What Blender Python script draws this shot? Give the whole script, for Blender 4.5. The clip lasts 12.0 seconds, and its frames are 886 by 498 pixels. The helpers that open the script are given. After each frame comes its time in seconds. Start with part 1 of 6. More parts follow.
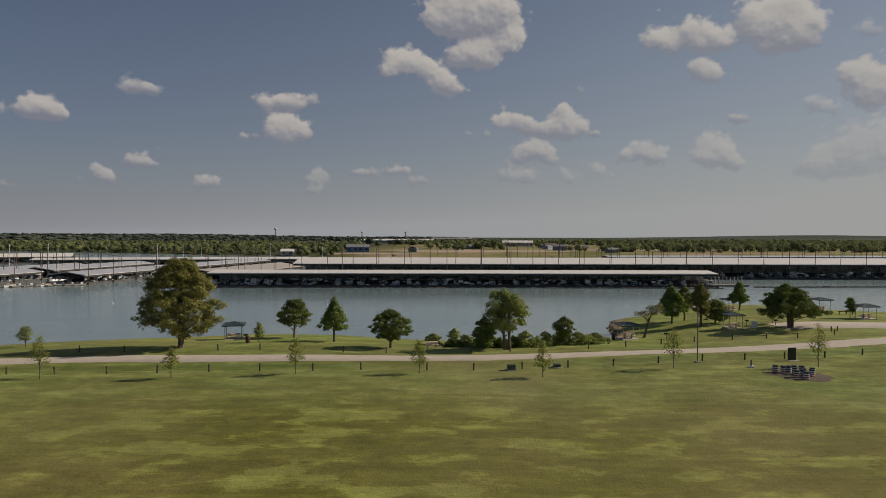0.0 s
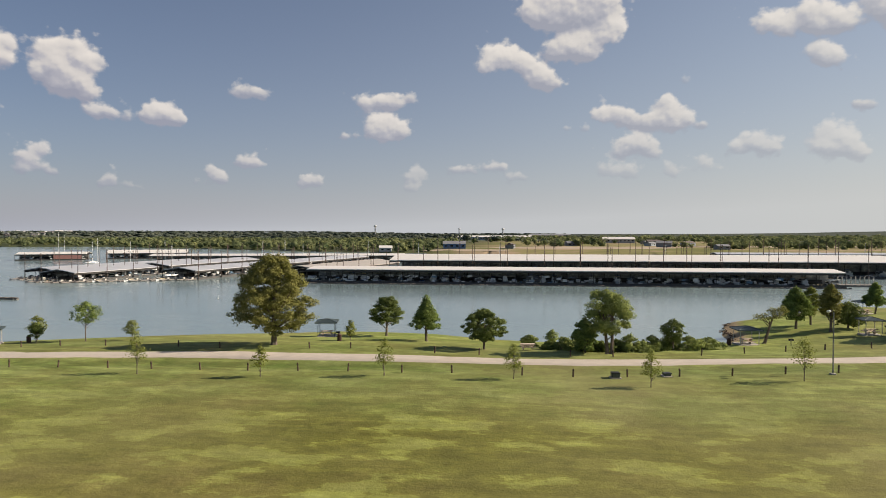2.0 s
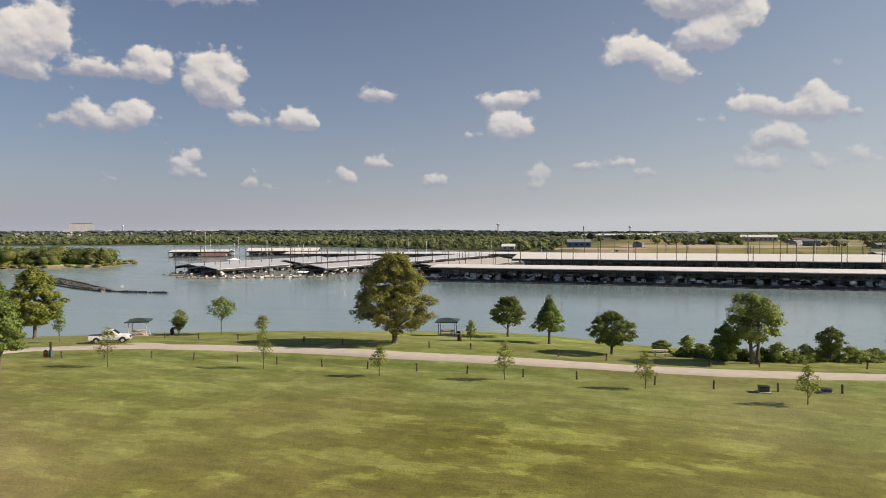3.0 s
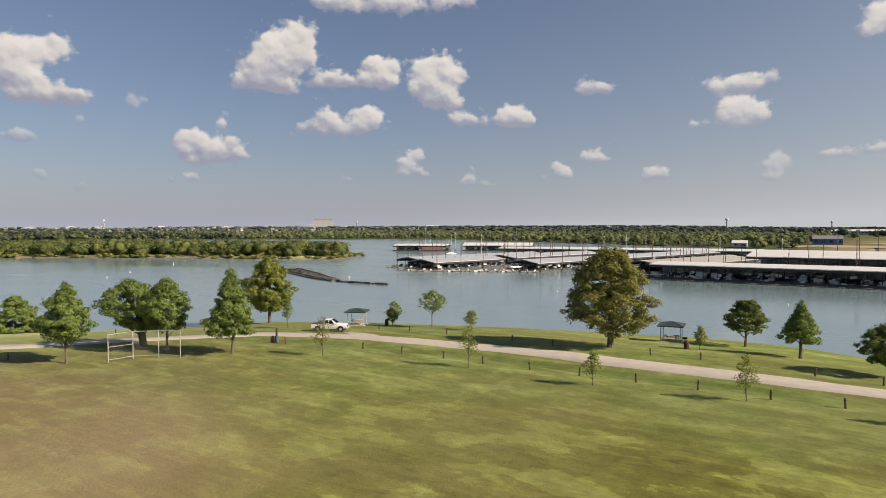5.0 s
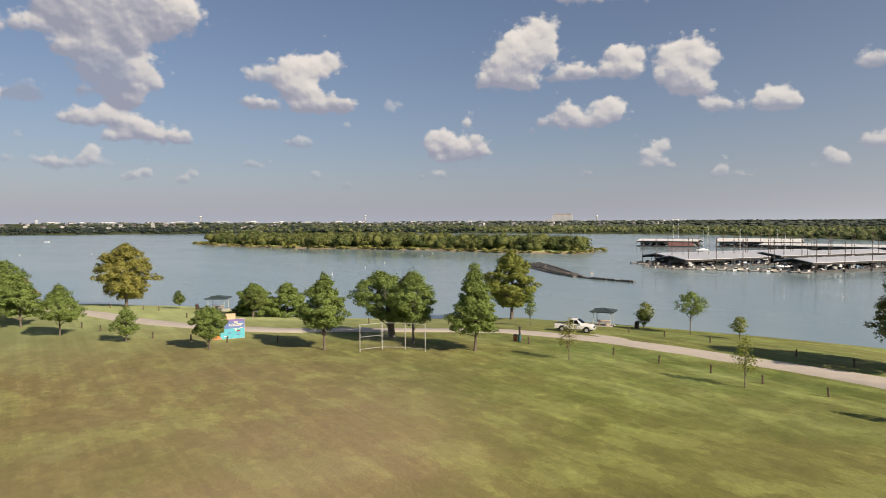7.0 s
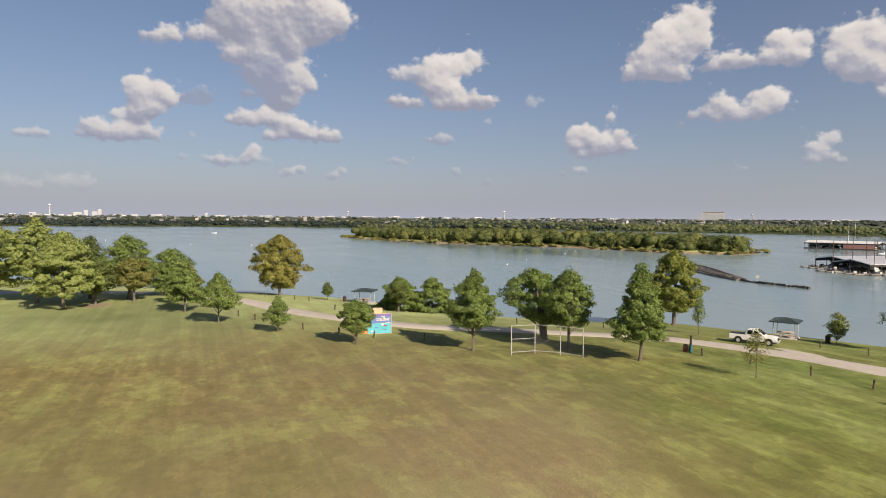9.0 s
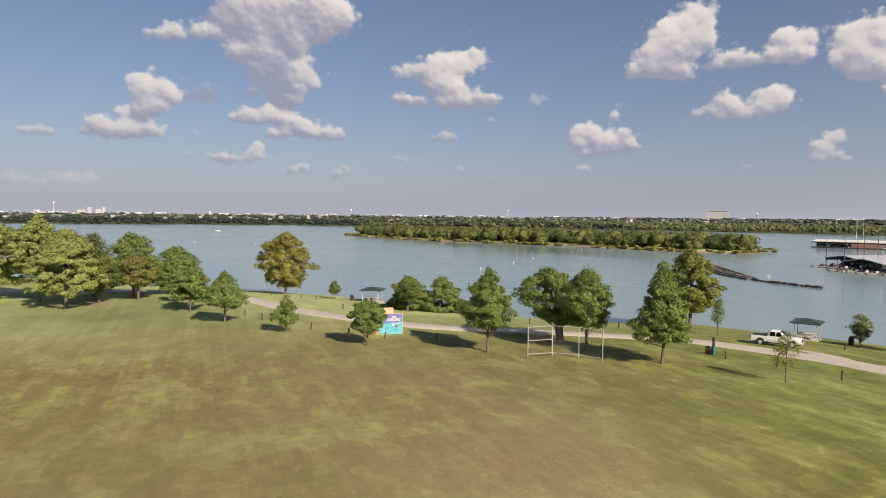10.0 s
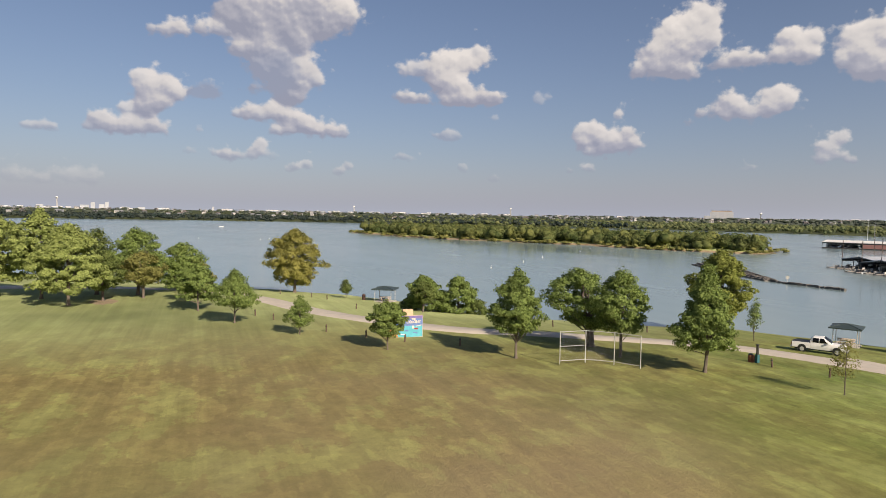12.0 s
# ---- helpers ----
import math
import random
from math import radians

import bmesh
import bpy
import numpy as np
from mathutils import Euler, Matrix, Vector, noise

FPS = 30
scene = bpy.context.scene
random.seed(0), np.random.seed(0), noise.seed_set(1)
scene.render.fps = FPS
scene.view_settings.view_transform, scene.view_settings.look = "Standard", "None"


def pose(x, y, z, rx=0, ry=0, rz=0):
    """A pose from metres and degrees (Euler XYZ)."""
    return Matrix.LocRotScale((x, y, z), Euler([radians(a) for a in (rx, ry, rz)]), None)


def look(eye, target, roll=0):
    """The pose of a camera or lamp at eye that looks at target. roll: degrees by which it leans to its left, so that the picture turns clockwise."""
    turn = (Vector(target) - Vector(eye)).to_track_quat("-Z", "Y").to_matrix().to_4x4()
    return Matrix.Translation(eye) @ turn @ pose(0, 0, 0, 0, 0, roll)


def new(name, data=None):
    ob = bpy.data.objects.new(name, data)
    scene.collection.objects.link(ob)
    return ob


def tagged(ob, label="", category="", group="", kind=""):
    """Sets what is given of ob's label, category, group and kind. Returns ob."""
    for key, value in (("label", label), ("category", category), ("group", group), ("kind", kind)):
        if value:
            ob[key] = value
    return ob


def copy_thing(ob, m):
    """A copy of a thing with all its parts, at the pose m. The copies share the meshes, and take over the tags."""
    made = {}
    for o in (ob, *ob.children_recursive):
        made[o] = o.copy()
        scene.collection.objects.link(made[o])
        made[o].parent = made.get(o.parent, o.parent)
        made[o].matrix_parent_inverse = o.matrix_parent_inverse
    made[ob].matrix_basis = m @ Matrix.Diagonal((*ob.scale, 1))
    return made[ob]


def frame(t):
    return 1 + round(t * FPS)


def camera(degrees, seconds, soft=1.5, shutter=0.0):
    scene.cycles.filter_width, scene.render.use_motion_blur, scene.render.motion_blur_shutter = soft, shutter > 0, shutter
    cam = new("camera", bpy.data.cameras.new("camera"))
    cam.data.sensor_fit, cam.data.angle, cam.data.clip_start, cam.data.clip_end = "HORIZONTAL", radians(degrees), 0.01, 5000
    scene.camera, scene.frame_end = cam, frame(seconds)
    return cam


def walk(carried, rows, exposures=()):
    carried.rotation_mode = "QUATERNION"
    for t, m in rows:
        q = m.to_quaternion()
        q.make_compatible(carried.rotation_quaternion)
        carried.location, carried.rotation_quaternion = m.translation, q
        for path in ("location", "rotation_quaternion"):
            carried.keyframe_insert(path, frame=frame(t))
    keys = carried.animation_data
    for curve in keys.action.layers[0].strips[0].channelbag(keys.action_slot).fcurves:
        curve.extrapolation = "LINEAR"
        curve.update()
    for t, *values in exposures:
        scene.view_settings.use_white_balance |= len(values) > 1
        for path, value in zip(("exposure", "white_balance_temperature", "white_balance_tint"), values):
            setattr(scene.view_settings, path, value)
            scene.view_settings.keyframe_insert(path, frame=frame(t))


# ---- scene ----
cam = camera(67.34, 12.0, soft=0.85, shutter=0.15)


def gaze(eye, turn, tilt, lean):
    """A level camera at eye, turned left by turn, tilted up by tilt and leaning by lean, in degrees."""
    a, b = radians(turn), radians(tilt)
    far = Vector(eye) + 100 * Vector((-math.sin(a) * math.cos(b), math.cos(a) * math.cos(b), math.sin(b)))
    return look(eye, far, lean)


PATH = [
    (0.0, (0.00, -0.00, 15.12), 0.00, -1.14, 0.11),
    (0.5, (0.02, 1.22, 15.06), -0.05, -1.27, 0.02),
    (1.0, (0.04, 2.37, 15.02), 0.75, -1.30, 0.12),
    (1.5, (0.10, 3.49, 15.01), 3.78, -1.37, 0.07),
    (2.0, (0.10, 4.69, 14.99), 8.35, -1.43, -0.05),
    (2.5, (-0.01, 6.07, 14.96), 13.53, -1.53, -0.21),
    (3.0, (-0.40, 7.74, 14.90), 18.91, -1.54, -0.23),
    (3.5, (-0.99, 9.34, 14.83), 24.27, -1.64, -0.24),
    (5.5, (-3.90, 14.45, 14.49), 41.38, -1.92, -0.15),
    (6.0, (-5.19, 15.25, 14.47), 46.04, -2.02, -0.12),
    (6.5, (-6.58, 16.10, 14.44), 51.65, -2.17, -0.22),
    (7.0, (-8.08, 16.97, 14.39), 57.62, -2.26, -0.23),
    (7.5, (-9.68, 17.73, 14.31), 63.61, -2.35, -0.17),
    (8.0, (-11.17, 18.02, 14.22), 67.40, -2.42, 0.02),
    (8.5, (-12.55, 18.02, 14.13), 69.10, -2.50, 0.20),
    (9.5, (-15.19, 17.73, 13.97), 69.56, -2.63, 0.54),
    (10.0, (-16.44, 17.61, 13.93), 69.71, -2.73, 0.59),
    (10.5, (-17.67, 17.46, 13.90), 69.81, -2.75, 0.71),
    (11.0, (-18.89, 17.27, 13.86), 69.87, -2.82, 0.83),
    (11.5, (-20.06, 17.06, 13.83), 69.89, -2.87, 0.92),
    (12.0, (-21.24, 16.88, 13.79), 69.91, -2.93, 1.01),
]
EXPOSURES = tuple((t, stops + 0.33, 6600 if t < 7 else 6510, 10.5 if t < 7 else 12) for t, stops in ((0.0, -0.79), (0.3, -0.66), (0.6, -0.46), (0.9, -0.25), (1.2, -0.08), (1.5, 0.0), (6.5, 0.0), (9.5, 0.0), (12.0, 0.0)))
walk(cam, [(t, gaze(eye, turn, tilt, lean)) for t, eye, turn, tilt, lean in PATH], EXPOSURES)

# ---- light ----
SUN = Vector((0.83, 0.22, 0.50)).normalized()
world = bpy.data.worlds.new("sky")
scene.world = world
world.use_nodes = True
wt = world.node_tree
sky = wt.nodes.new("ShaderNodeTexSky")
sky.sky_type, sky.sun_disc = "NISHITA", False
sky.sun_elevation = math.asin(SUN.z)
sky.sun_rotation = math.atan2(SUN.x, SUN.y)
sky.air_density, sky.dust_density, sky.ozone_density = 1.0, 1.0, 3.0
air = wt.nodes.new("ShaderNodeMix")
air.data_type, air.blend_type = "RGBA", "MULTIPLY"
air.inputs[0].default_value, air.inputs[7].default_value = 1.0, (1.085, 1.015, 1.0, 1)
wt.links.new(sky.outputs[0], air.inputs[6])
wt.links.new(air.outputs[2], wt.nodes["Background"].inputs[0])
wt.nodes["Background"].inputs[1].default_value = 0.061
sun = new("sun", bpy.data.lights.new("sun", "SUN"))
sun.data.energy, sun.data.angle, sun.data.color = 5.0, radians(0.6), (1.0, 0.88, 0.72)
sun.matrix_world = look(SUN * 100, (0, 0, 0))


# ---- materials ----
def mat(name, rough=0.8, metal=0.0):
    m = bpy.data.materials.new(name)
    m.use_nodes = True
    b = m.node_tree.nodes["Principled BSDF"]
    b.inputs["Roughness"].default_value, b.inputs["Metallic"].default_value = rough, metal
    return m, m.node_tree, b


def ramp(nt, src, stops):
    r = nt.nodes.new("ShaderNodeValToRGB")
    while len(r.color_ramp.elements) < len(stops):
        r.color_ramp.elements.new(0.5)
    for e, (p, c) in zip(r.color_ramp.elements, stops):
        e.position, e.color = p, (*c, 1)
    nt.links.new(src, r.inputs[0])
    return r.outputs[0]


def coords(nt, scale=(1, 1, 1), kind="Object", turn=0.0):
    tc, mp = nt.nodes.new("ShaderNodeTexCoord"), nt.nodes.new("ShaderNodeMapping")
    mp.inputs["Scale"].default_value, mp.inputs["Rotation"].default_value[2] = scale, turn
    nt.links.new(tc.outputs[kind], mp.inputs[0])
    return mp.outputs[0]


def fuzz(nt, vec, scale, detail=4.0, rough=0.55):
    n = nt.nodes.new("ShaderNodeTexNoise")
    n.inputs["Scale"].default_value, n.inputs["Detail"].default_value, n.inputs["Roughness"].default_value = scale, detail, rough
    nt.links.new(vec, n.inputs["Vector"])
    return n.outputs["Fac"]


def mixed(nt, fac, a, b, mode="MIX"):
    n = nt.nodes.new("ShaderNodeMix")
    n.data_type, n.blend_type = "RGBA", mode
    for k, v in ((0, fac), (6, a), (7, b)):
        if isinstance(v, (int, float)):
            n.inputs[k].default_value = v
        elif isinstance(v, tuple):
            n.inputs[k].default_value = (*v, 1)
        else:
            nt.links.new(v, n.inputs[k])
    return n.outputs[2]


def bumped(nt, b, height, strength, dist=0.1):
    n = nt.nodes.new("ShaderNodeBump")
    n.inputs["Strength"].default_value, n.inputs["Distance"].default_value = strength, dist
    nt.links.new(height, n.inputs["Height"])
    nt.links.new(n.outputs[0], b.inputs["Normal"])


def plain(name, colour, rough=0.7, metal=0.0, vary=0.25, scale=3.0, bump=0.0):
    """A worn single-colour surface, with grain and stains."""
    m, nt, b = mat(name, rough, metal)
    v = coords(nt)
    lo, hi = tuple(c * (1 - vary) for c in colour), tuple(min(1, c * (1 + vary)) for c in colour)
    a = ramp(nt, fuzz(nt, v, scale), ((0.3, lo), (0.7, hi)))
    c = mixed(nt, 0.35, a, ramp(nt, fuzz(nt, v, scale * 9), ((0.3, lo), (0.75, hi))))
    nt.links.new(c, b.inputs["Base Color"])
    if bump:
        bumped(nt, b, fuzz(nt, v, scale * 12), bump, 0.02)
    return m


def leafy(name, dark, light, glow=0.36, patch=0.5):
    """Foliage: colour varies from clump to clump and leaf to leaf; light passes through."""
    m, nt, b = mat(name, 0.75)
    b.inputs["Specular IOR Level"].default_value = 0.0
    g = nt.nodes.new("ShaderNodeNewGeometry")
    v = coords(nt, kind="Object")
    a = ramp(nt, g.outputs["Random Per Island"], ((0.0, dark), (1.0, light)))
    c = mixed(nt, fuzz(nt, v, patch, 3), a, mixed(nt, 0.5, a, light), "MIX")
    if patch < 0.3:
        c = mixed(nt, 1.0, c, ramp(nt, fuzz(nt, v, patch, 3, 0.6), ((0.36, (0.62, 0.72, 0.7)), (0.5, (1, 1, 1)), (0.64, (1.5, 1.38, 1.2)))), "MULTIPLY")
    nt.links.new(c, b.inputs["Base Color"])
    if patch < 0.3:
        rough = fuzz(nt, v, 0.7, 5, 0.7)
        c = mixed(nt, 1.0, c, ramp(nt, rough, ((0.34, (0.78, 0.80, 0.80)), (0.5, (0.98, 0.98, 0.98)), (0.66, (1.18, 1.18, 1.16)))), "MULTIPLY")
        nt.links.new(c, b.inputs["Base Color"])
        bumped(nt, b, rough, 0.5, 1.2)
    tr = nt.nodes.new("ShaderNodeBsdfTranslucent")
    nt.links.new(c, tr.inputs[0])
    mx = nt.nodes.new("ShaderNodeMixShader")
    mx.inputs[0].default_value = glow
    nt.links.new(b.outputs[0], mx.inputs[1])
    nt.links.new(tr.outputs[0], mx.inputs[2])
    nt.links.new(mx.outputs[0], nt.nodes["Material Output"].inputs[0])
    return m


def grass_material():
    """Mown grass: green near the road, drier and browner over the open field, with crisp paler patches and mower streaks."""
    m, nt, b = mat("mown_grass", 0.9)
    b.inputs["Specular IOR Level"].default_value = 0.1
    v = coords(nt)
    pale = (0.272, 0.280, 0.082)
    fine = fuzz(nt, v, 0.9, 8, 0.74)
    blotch = fuzz(nt, coords(nt, (0.6, 1.0, 1.0)), 0.24, 8, 0.60)
    lush = ramp(nt, blotch, ((0.36, (0.158, 0.196, 0.051)), (0.5, (0.206, 0.240, 0.071)), (0.62, (0.254, 0.286, 0.096))))
    worn = ramp(nt, blotch, ((0.30, (0.100, 0.100, 0.022)), (0.44, (0.145, 0.140, 0.031)), (0.52, (0.166, 0.160, 0.035)), (0.540, (0.178, 0.174, 0.037)), (0.548, (0.246, 0.256, 0.058)), (0.72, pale)))
    dry = ramp(nt, blotch, ((0.30, (0.222, 0.172, 0.068)), (0.42, (0.250, 0.200, 0.078)), (0.50, (0.258, 0.213, 0.081)), (0.535, (0.264, 0.223, 0.083)), (0.548, (0.292, 0.272, 0.094)), (0.70, (0.306, 0.292, 0.103))))
    sep = nt.nodes.new("ShaderNodeSeparateXYZ")
    nt.links.new(v, sep.inputs[0])

    def fade(src, a, b2, over):
        r = nt.nodes.new("ShaderNodeMapRange")
        r.inputs[1].default_value, r.inputs[2].default_value = a, b2
        nt.links.new(src, r.inputs[0])
        n = nt.nodes.new("ShaderNodeMath")
        n.operation, n.use_clamp = "ADD", True
        nt.links.new(r.outputs[0], n.inputs[0])
        nt.links.new(over, n.inputs[1])
        return ramp(nt, n.outputs[0], ((0.42, (0, 0, 0)), (0.85, (1, 1, 1))))

    def slope(src, a, b2):
        r = nt.nodes.new("ShaderNodeMapRange")
        r.inputs[1].default_value, r.inputs[2].default_value = a, b2
        nt.links.new(src, r.inputs[0])
        return r.outputs[0]

    patchy = fuzz(nt, v, 0.06, 6, 0.65)
    c = mixed(nt, fade(sep.outputs[1], 66, 36, patchy), lush, worn)
    c = mixed(nt, fade(sep.outputs[0], -22, -92, patchy), c, mixed(nt, fade(sep.outputs[1], 50, 12, patchy), mixed(nt, 0.6, c, lush), dry))
    c = mixed(nt, 1.0, c, ramp(nt, fine, ((0.30, (0.74, 0.75, 0.76)), (0.5, (1.0, 1.0, 1.0)), (0.70, (1.24, 1.24, 1.22)))), "MULTIPLY")
    tufts = fuzz(nt, coords(nt, (0.45, 1.0, 1.0), turn=radians(3)), 0.6, 4, 0.5)
    c = mixed(nt, 1.0, c, ramp(nt, tufts, ((0.36, (0.90, 0.89, 0.89)), (0.47, (0.94, 0.94, 0.94)), (0.545, (0.96, 0.95, 0.96)), (0.558, (1.12, 1.14, 1.10)))), "MULTIPLY")
    verge = ramp(nt, blotch, ((0.36, (0.350, 0.385, 0.155)), (0.64, (0.440, 0.470, 0.205))))
    c = mixed(nt, slope(sep.outputs[0], -82, -114), c, verge)
    c = mixed(nt, slope(sep.outputs[1], 94, 106), c, mixed(nt, 1.0, c, (1.22, 1.24, 1.15), "MULTIPLY"))
    ditch = nt.nodes.new("ShaderNodeAttribute")
    ditch.attribute_name = "swale"
    c = mixed(nt, ditch.outputs["Fac"], c, mixed(nt, 1.0, c, (0.74, 0.80, 0.72), "MULTIPLY"))
    # passes of the mower, along the field
    wide = ramp(nt, fuzz(nt, coords(nt, (0.008, 1.0, 1.0), turn=radians(1)), 0.55, 4, 0.6), ((0.38, (0.86, 0.85, 0.86)), (0.62, (1.10, 1.11, 1.09))))
    thin = ramp(nt, fuzz(nt, coords(nt, (0.03, 1.0, 1.0), turn=radians(1)), 2.2, 4, 0.6), ((0.35, (0.88, 0.87, 0.88)), (0.65, (1.09, 1.10, 1.08))))
    c = mixed(nt, mixed(nt, 0.5, ramp(nt, patchy, ((0.4, (0.3, 0.3, 0.3)), (0.6, (1, 1, 1)))), (0.5, 0.5, 0.5)), c, mixed(nt, 1.0, mixed(nt, 1.0, c, wide, "MULTIPLY"), thin, "MULTIPLY"))
    beyond = ramp(nt, fuzz(nt, v, 0.012, 5, 0.6), ((0.40, (0.17, 0.17, 0.055)), (0.52, (0.26, 0.23, 0.10)), (0.60, (0.36, 0.27, 0.17))))
    low = nt.nodes.new("ShaderNodeMapRange")
    low.inputs[1].default_value, low.inputs[2].default_value = -2.45, -2.15
    nt.links.new(sep.outputs[2], low.inputs[0])
    woods = ramp(nt, fuzz(nt, v, 0.02, 4), ((0.4, (0.050, 0.062, 0.026)), (0.6, (0.085, 0.095, 0.040))))
    c = mixed(nt, low.outputs[0], ramp(nt, fine, ((0.35, (0.26, 0.18, 0.10)), (0.65, (0.46, 0.35, 0.22)))), c)
    c = mixed(nt, slope(sep.outputs[0], -800, -1050), c, woods)
    c = mixed(nt, fade(sep.outputs[1], 300, 480, fuzz(nt, v, 0.02)), c, mixed(nt, slope(sep.outputs[0], -40, -120), beyond, woods))
    # wooded ground far off, its colour lightened to imitate haze
    hazed_woods = ramp(nt, fuzz(nt, v, 0.006, 5, 0.65), ((0.4, (0.080, 0.094, 0.066)), (0.6, (0.112, 0.124, 0.088))))
    c = mixed(nt, slope(sep.outputs[1], 1050, 1350), c, hazed_woods)
    nt.links.new(c, b.inputs["Base Color"])
    bumped(nt, b, fuzz(nt, v, 4.0, 4, 0.7), 0.7, 0.08)
    return m


def water_material():
    m, nt, b = mat("lake_water", 0.22)
    b.inputs["Specular IOR Level"].default_value = 0.9
    b.inputs["IOR"].default_value = 1.33
    v = coords(nt)
    small = fuzz(nt, v, 1.1, 4, 0.6)
    wide = fuzz(nt, coords(nt, (1, 0.35, 1)), 0.05, 3)
    gust = fuzz(nt, coords(nt, (0.35, 1, 1), turn=radians(35)), 0.012, 5, 0.6)
    nt.links.new(ramp(nt, gust, ((0.35, (0.202, 0.275, 0.282)), (0.65, (0.258, 0.330, 0.332)))), b.inputs["Base Color"])
    nt.links.new(ramp(nt, gust, ((0.38, (0.11, 0.11, 0.11)), (0.62, (0.22, 0.22, 0.22)))), b.inputs["Roughness"])
    bumped(nt, b, mixed(nt, 0.3, small, wide), 0.20, 0.10)
    return m


GRASS, WATER = grass_material(), water_material()
DIRT = plain("bare_soil", (0.095, 0.068, 0.045), 0.95, vary=0.3, scale=0.6, bump=0.4)
ROAD = plain("worn_gravel_road", (0.52, 0.45, 0.37), 0.9, vary=0.14, scale=0.7, bump=0.3)
BARK = plain("bark", (0.145, 0.115, 0.09), 0.95, vary=0.4, scale=4, bump=0.6)
LEAF = {
    "olive": leafy("olive_leaves", (0.088, 0.092, 0.026), (0.330, 0.318, 0.104)),
    "dark": leafy("dark_leaves", (0.058, 0.080, 0.024), (0.215, 0.258, 0.080)),
    "green": leafy("green_leaves", (0.072, 0.106, 0.029), (0.285, 0.360, 0.106)),
    "light": leafy("light_leaves", (0.155, 0.195, 0.054), (0.400, 0.450, 0.150)),
    "yellow": leafy("yellow_green_leaves", (0.098, 0.122, 0.026), (0.335, 0.360, 0.096)),
    "orange": leafy("turning_leaves", (0.125, 0.128, 0.030), (0.375, 0.345, 0.100)),
    "willow": leafy("willow_leaves", (0.125, 0.160, 0.044), (0.385, 0.430, 0.150)),
    "wood": leafy("woodland_leaves", (0.135, 0.158, 0.056), (0.195, 0.218, 0.082), 0.4, 0.11),
    # aerial haze is painted into these three leaf colours
    "shore": leafy("hazed_shore_leaves", (0.158, 0.184, 0.090), (0.210, 0.234, 0.114), 0.4, 0.07),
    "far": leafy("hazed_horizon_leaves", (0.080, 0.096, 0.080), (0.110, 0.126, 0.100), 0.15, 0.03),
    "haze": leafy("hazed_distant_leaves", (0.034, 0.046, 0.044), (0.054, 0.068, 0.060), 0.15, 0.03),
}
ROOF_W = plain("white_metal_roof", (0.80, 0.76, 0.70), 0.5, 0.0, vary=0.06, scale=0.4)
ROOF_G = plain("galvanised_metal_roof", (0.62, 0.62, 0.63), 0.45, 0.3, vary=0.08, scale=0.3)
ROOF_T = plain("tan_metal_roof", (0.47, 0.425, 0.375), 0.55, 0.0, vary=0.08, scale=0.3)
STEEL = plain("dark_steel", (0.05, 0.045, 0.04), 0.6, 0.2)

# ---- terrain ----
LAKE = -3.2
SHORE = [(2500, 320), (500, 215), (200, 175), (130, 152), (100, 156), (90, 161), (83, 170), (73, 173), (54, 159), (44, 149), (36, 141), (33, 131),
         (32, 122), (29, 115), (12, 113), (0, 113), (-8, 115), (-17, 119), (-35, 119), (-52, 114), (-65, 110), (-76, 105), (-90, 98.5), (-101, 92.5),
         (-106, 82), (-116, 68), (-127, 59), (-143, 52), (-151, 46), (-162, 36), (-169, 25), (-182, 10), (-205, -15), (-240, -60), (-280, -150), (-330, -400), (-400, -2500)]
ISLAND = [(-273, 281), (-308, 255), (-380, 229), (-446, 186), (-505, 158), (-600, 143), (-640, 160), (-600, 230), (-480, 300), (-380, 330), (-300, 318)]
FAR_SHORE = [(4900, 560), (900, 560), (400, 520), (100, 540), (-100, 560), (-250, 630), (-400, 710), (-570, 790), (-766, 740), (-950, 640), (-1150, 420), (-1230, 207), (-1275, 13), (-1278, -122),
             (-1300, -400), (-1200, -1200), (-1200, -4900)]


ROAD_LINE = [(170, 128), (110, 112), (66, 97.5), (45, 92.0), (23, 87), (0, 83.5), (-27, 82), (-40, 82.6), (-52, 80.8), (-68, 77), (-78, 72.5), (-84, 66.5), (-92.5, 54), (-97, 46), (-107, 37.5), (-118.5, 31.5),
             (-133, 25.5), (-146, 17), (-154, 4), (-155, -10), (-160, -60), (-170, -160)]


def off(px, py, poly):
    d = np.full(np.shape(px), 1e9)
    for (x0, y0), (x1, y1) in zip(poly, poly[1:]):
        dx, dy = x1 - x0, y1 - y0
        s = np.clip(((px - x0) * dx + (py - y0) * dy) / (dx * dx + dy * dy), 0, 1)
        d = np.minimum(d, np.hypot(px - x0 - s * dx, py - y0 - s * dy))
    return d


def within(px, py, poly):
    c = np.zeros(np.shape(px), bool)
    for (x0, y0), (x1, y1) in zip(poly, poly[1:] + poly[:1]):
        c ^= ((y0 > py) != (y1 > py)) & (px < (x1 - x0) * (py - y0) / ((y1 - y0) or 1e-9) + x0)
    return c


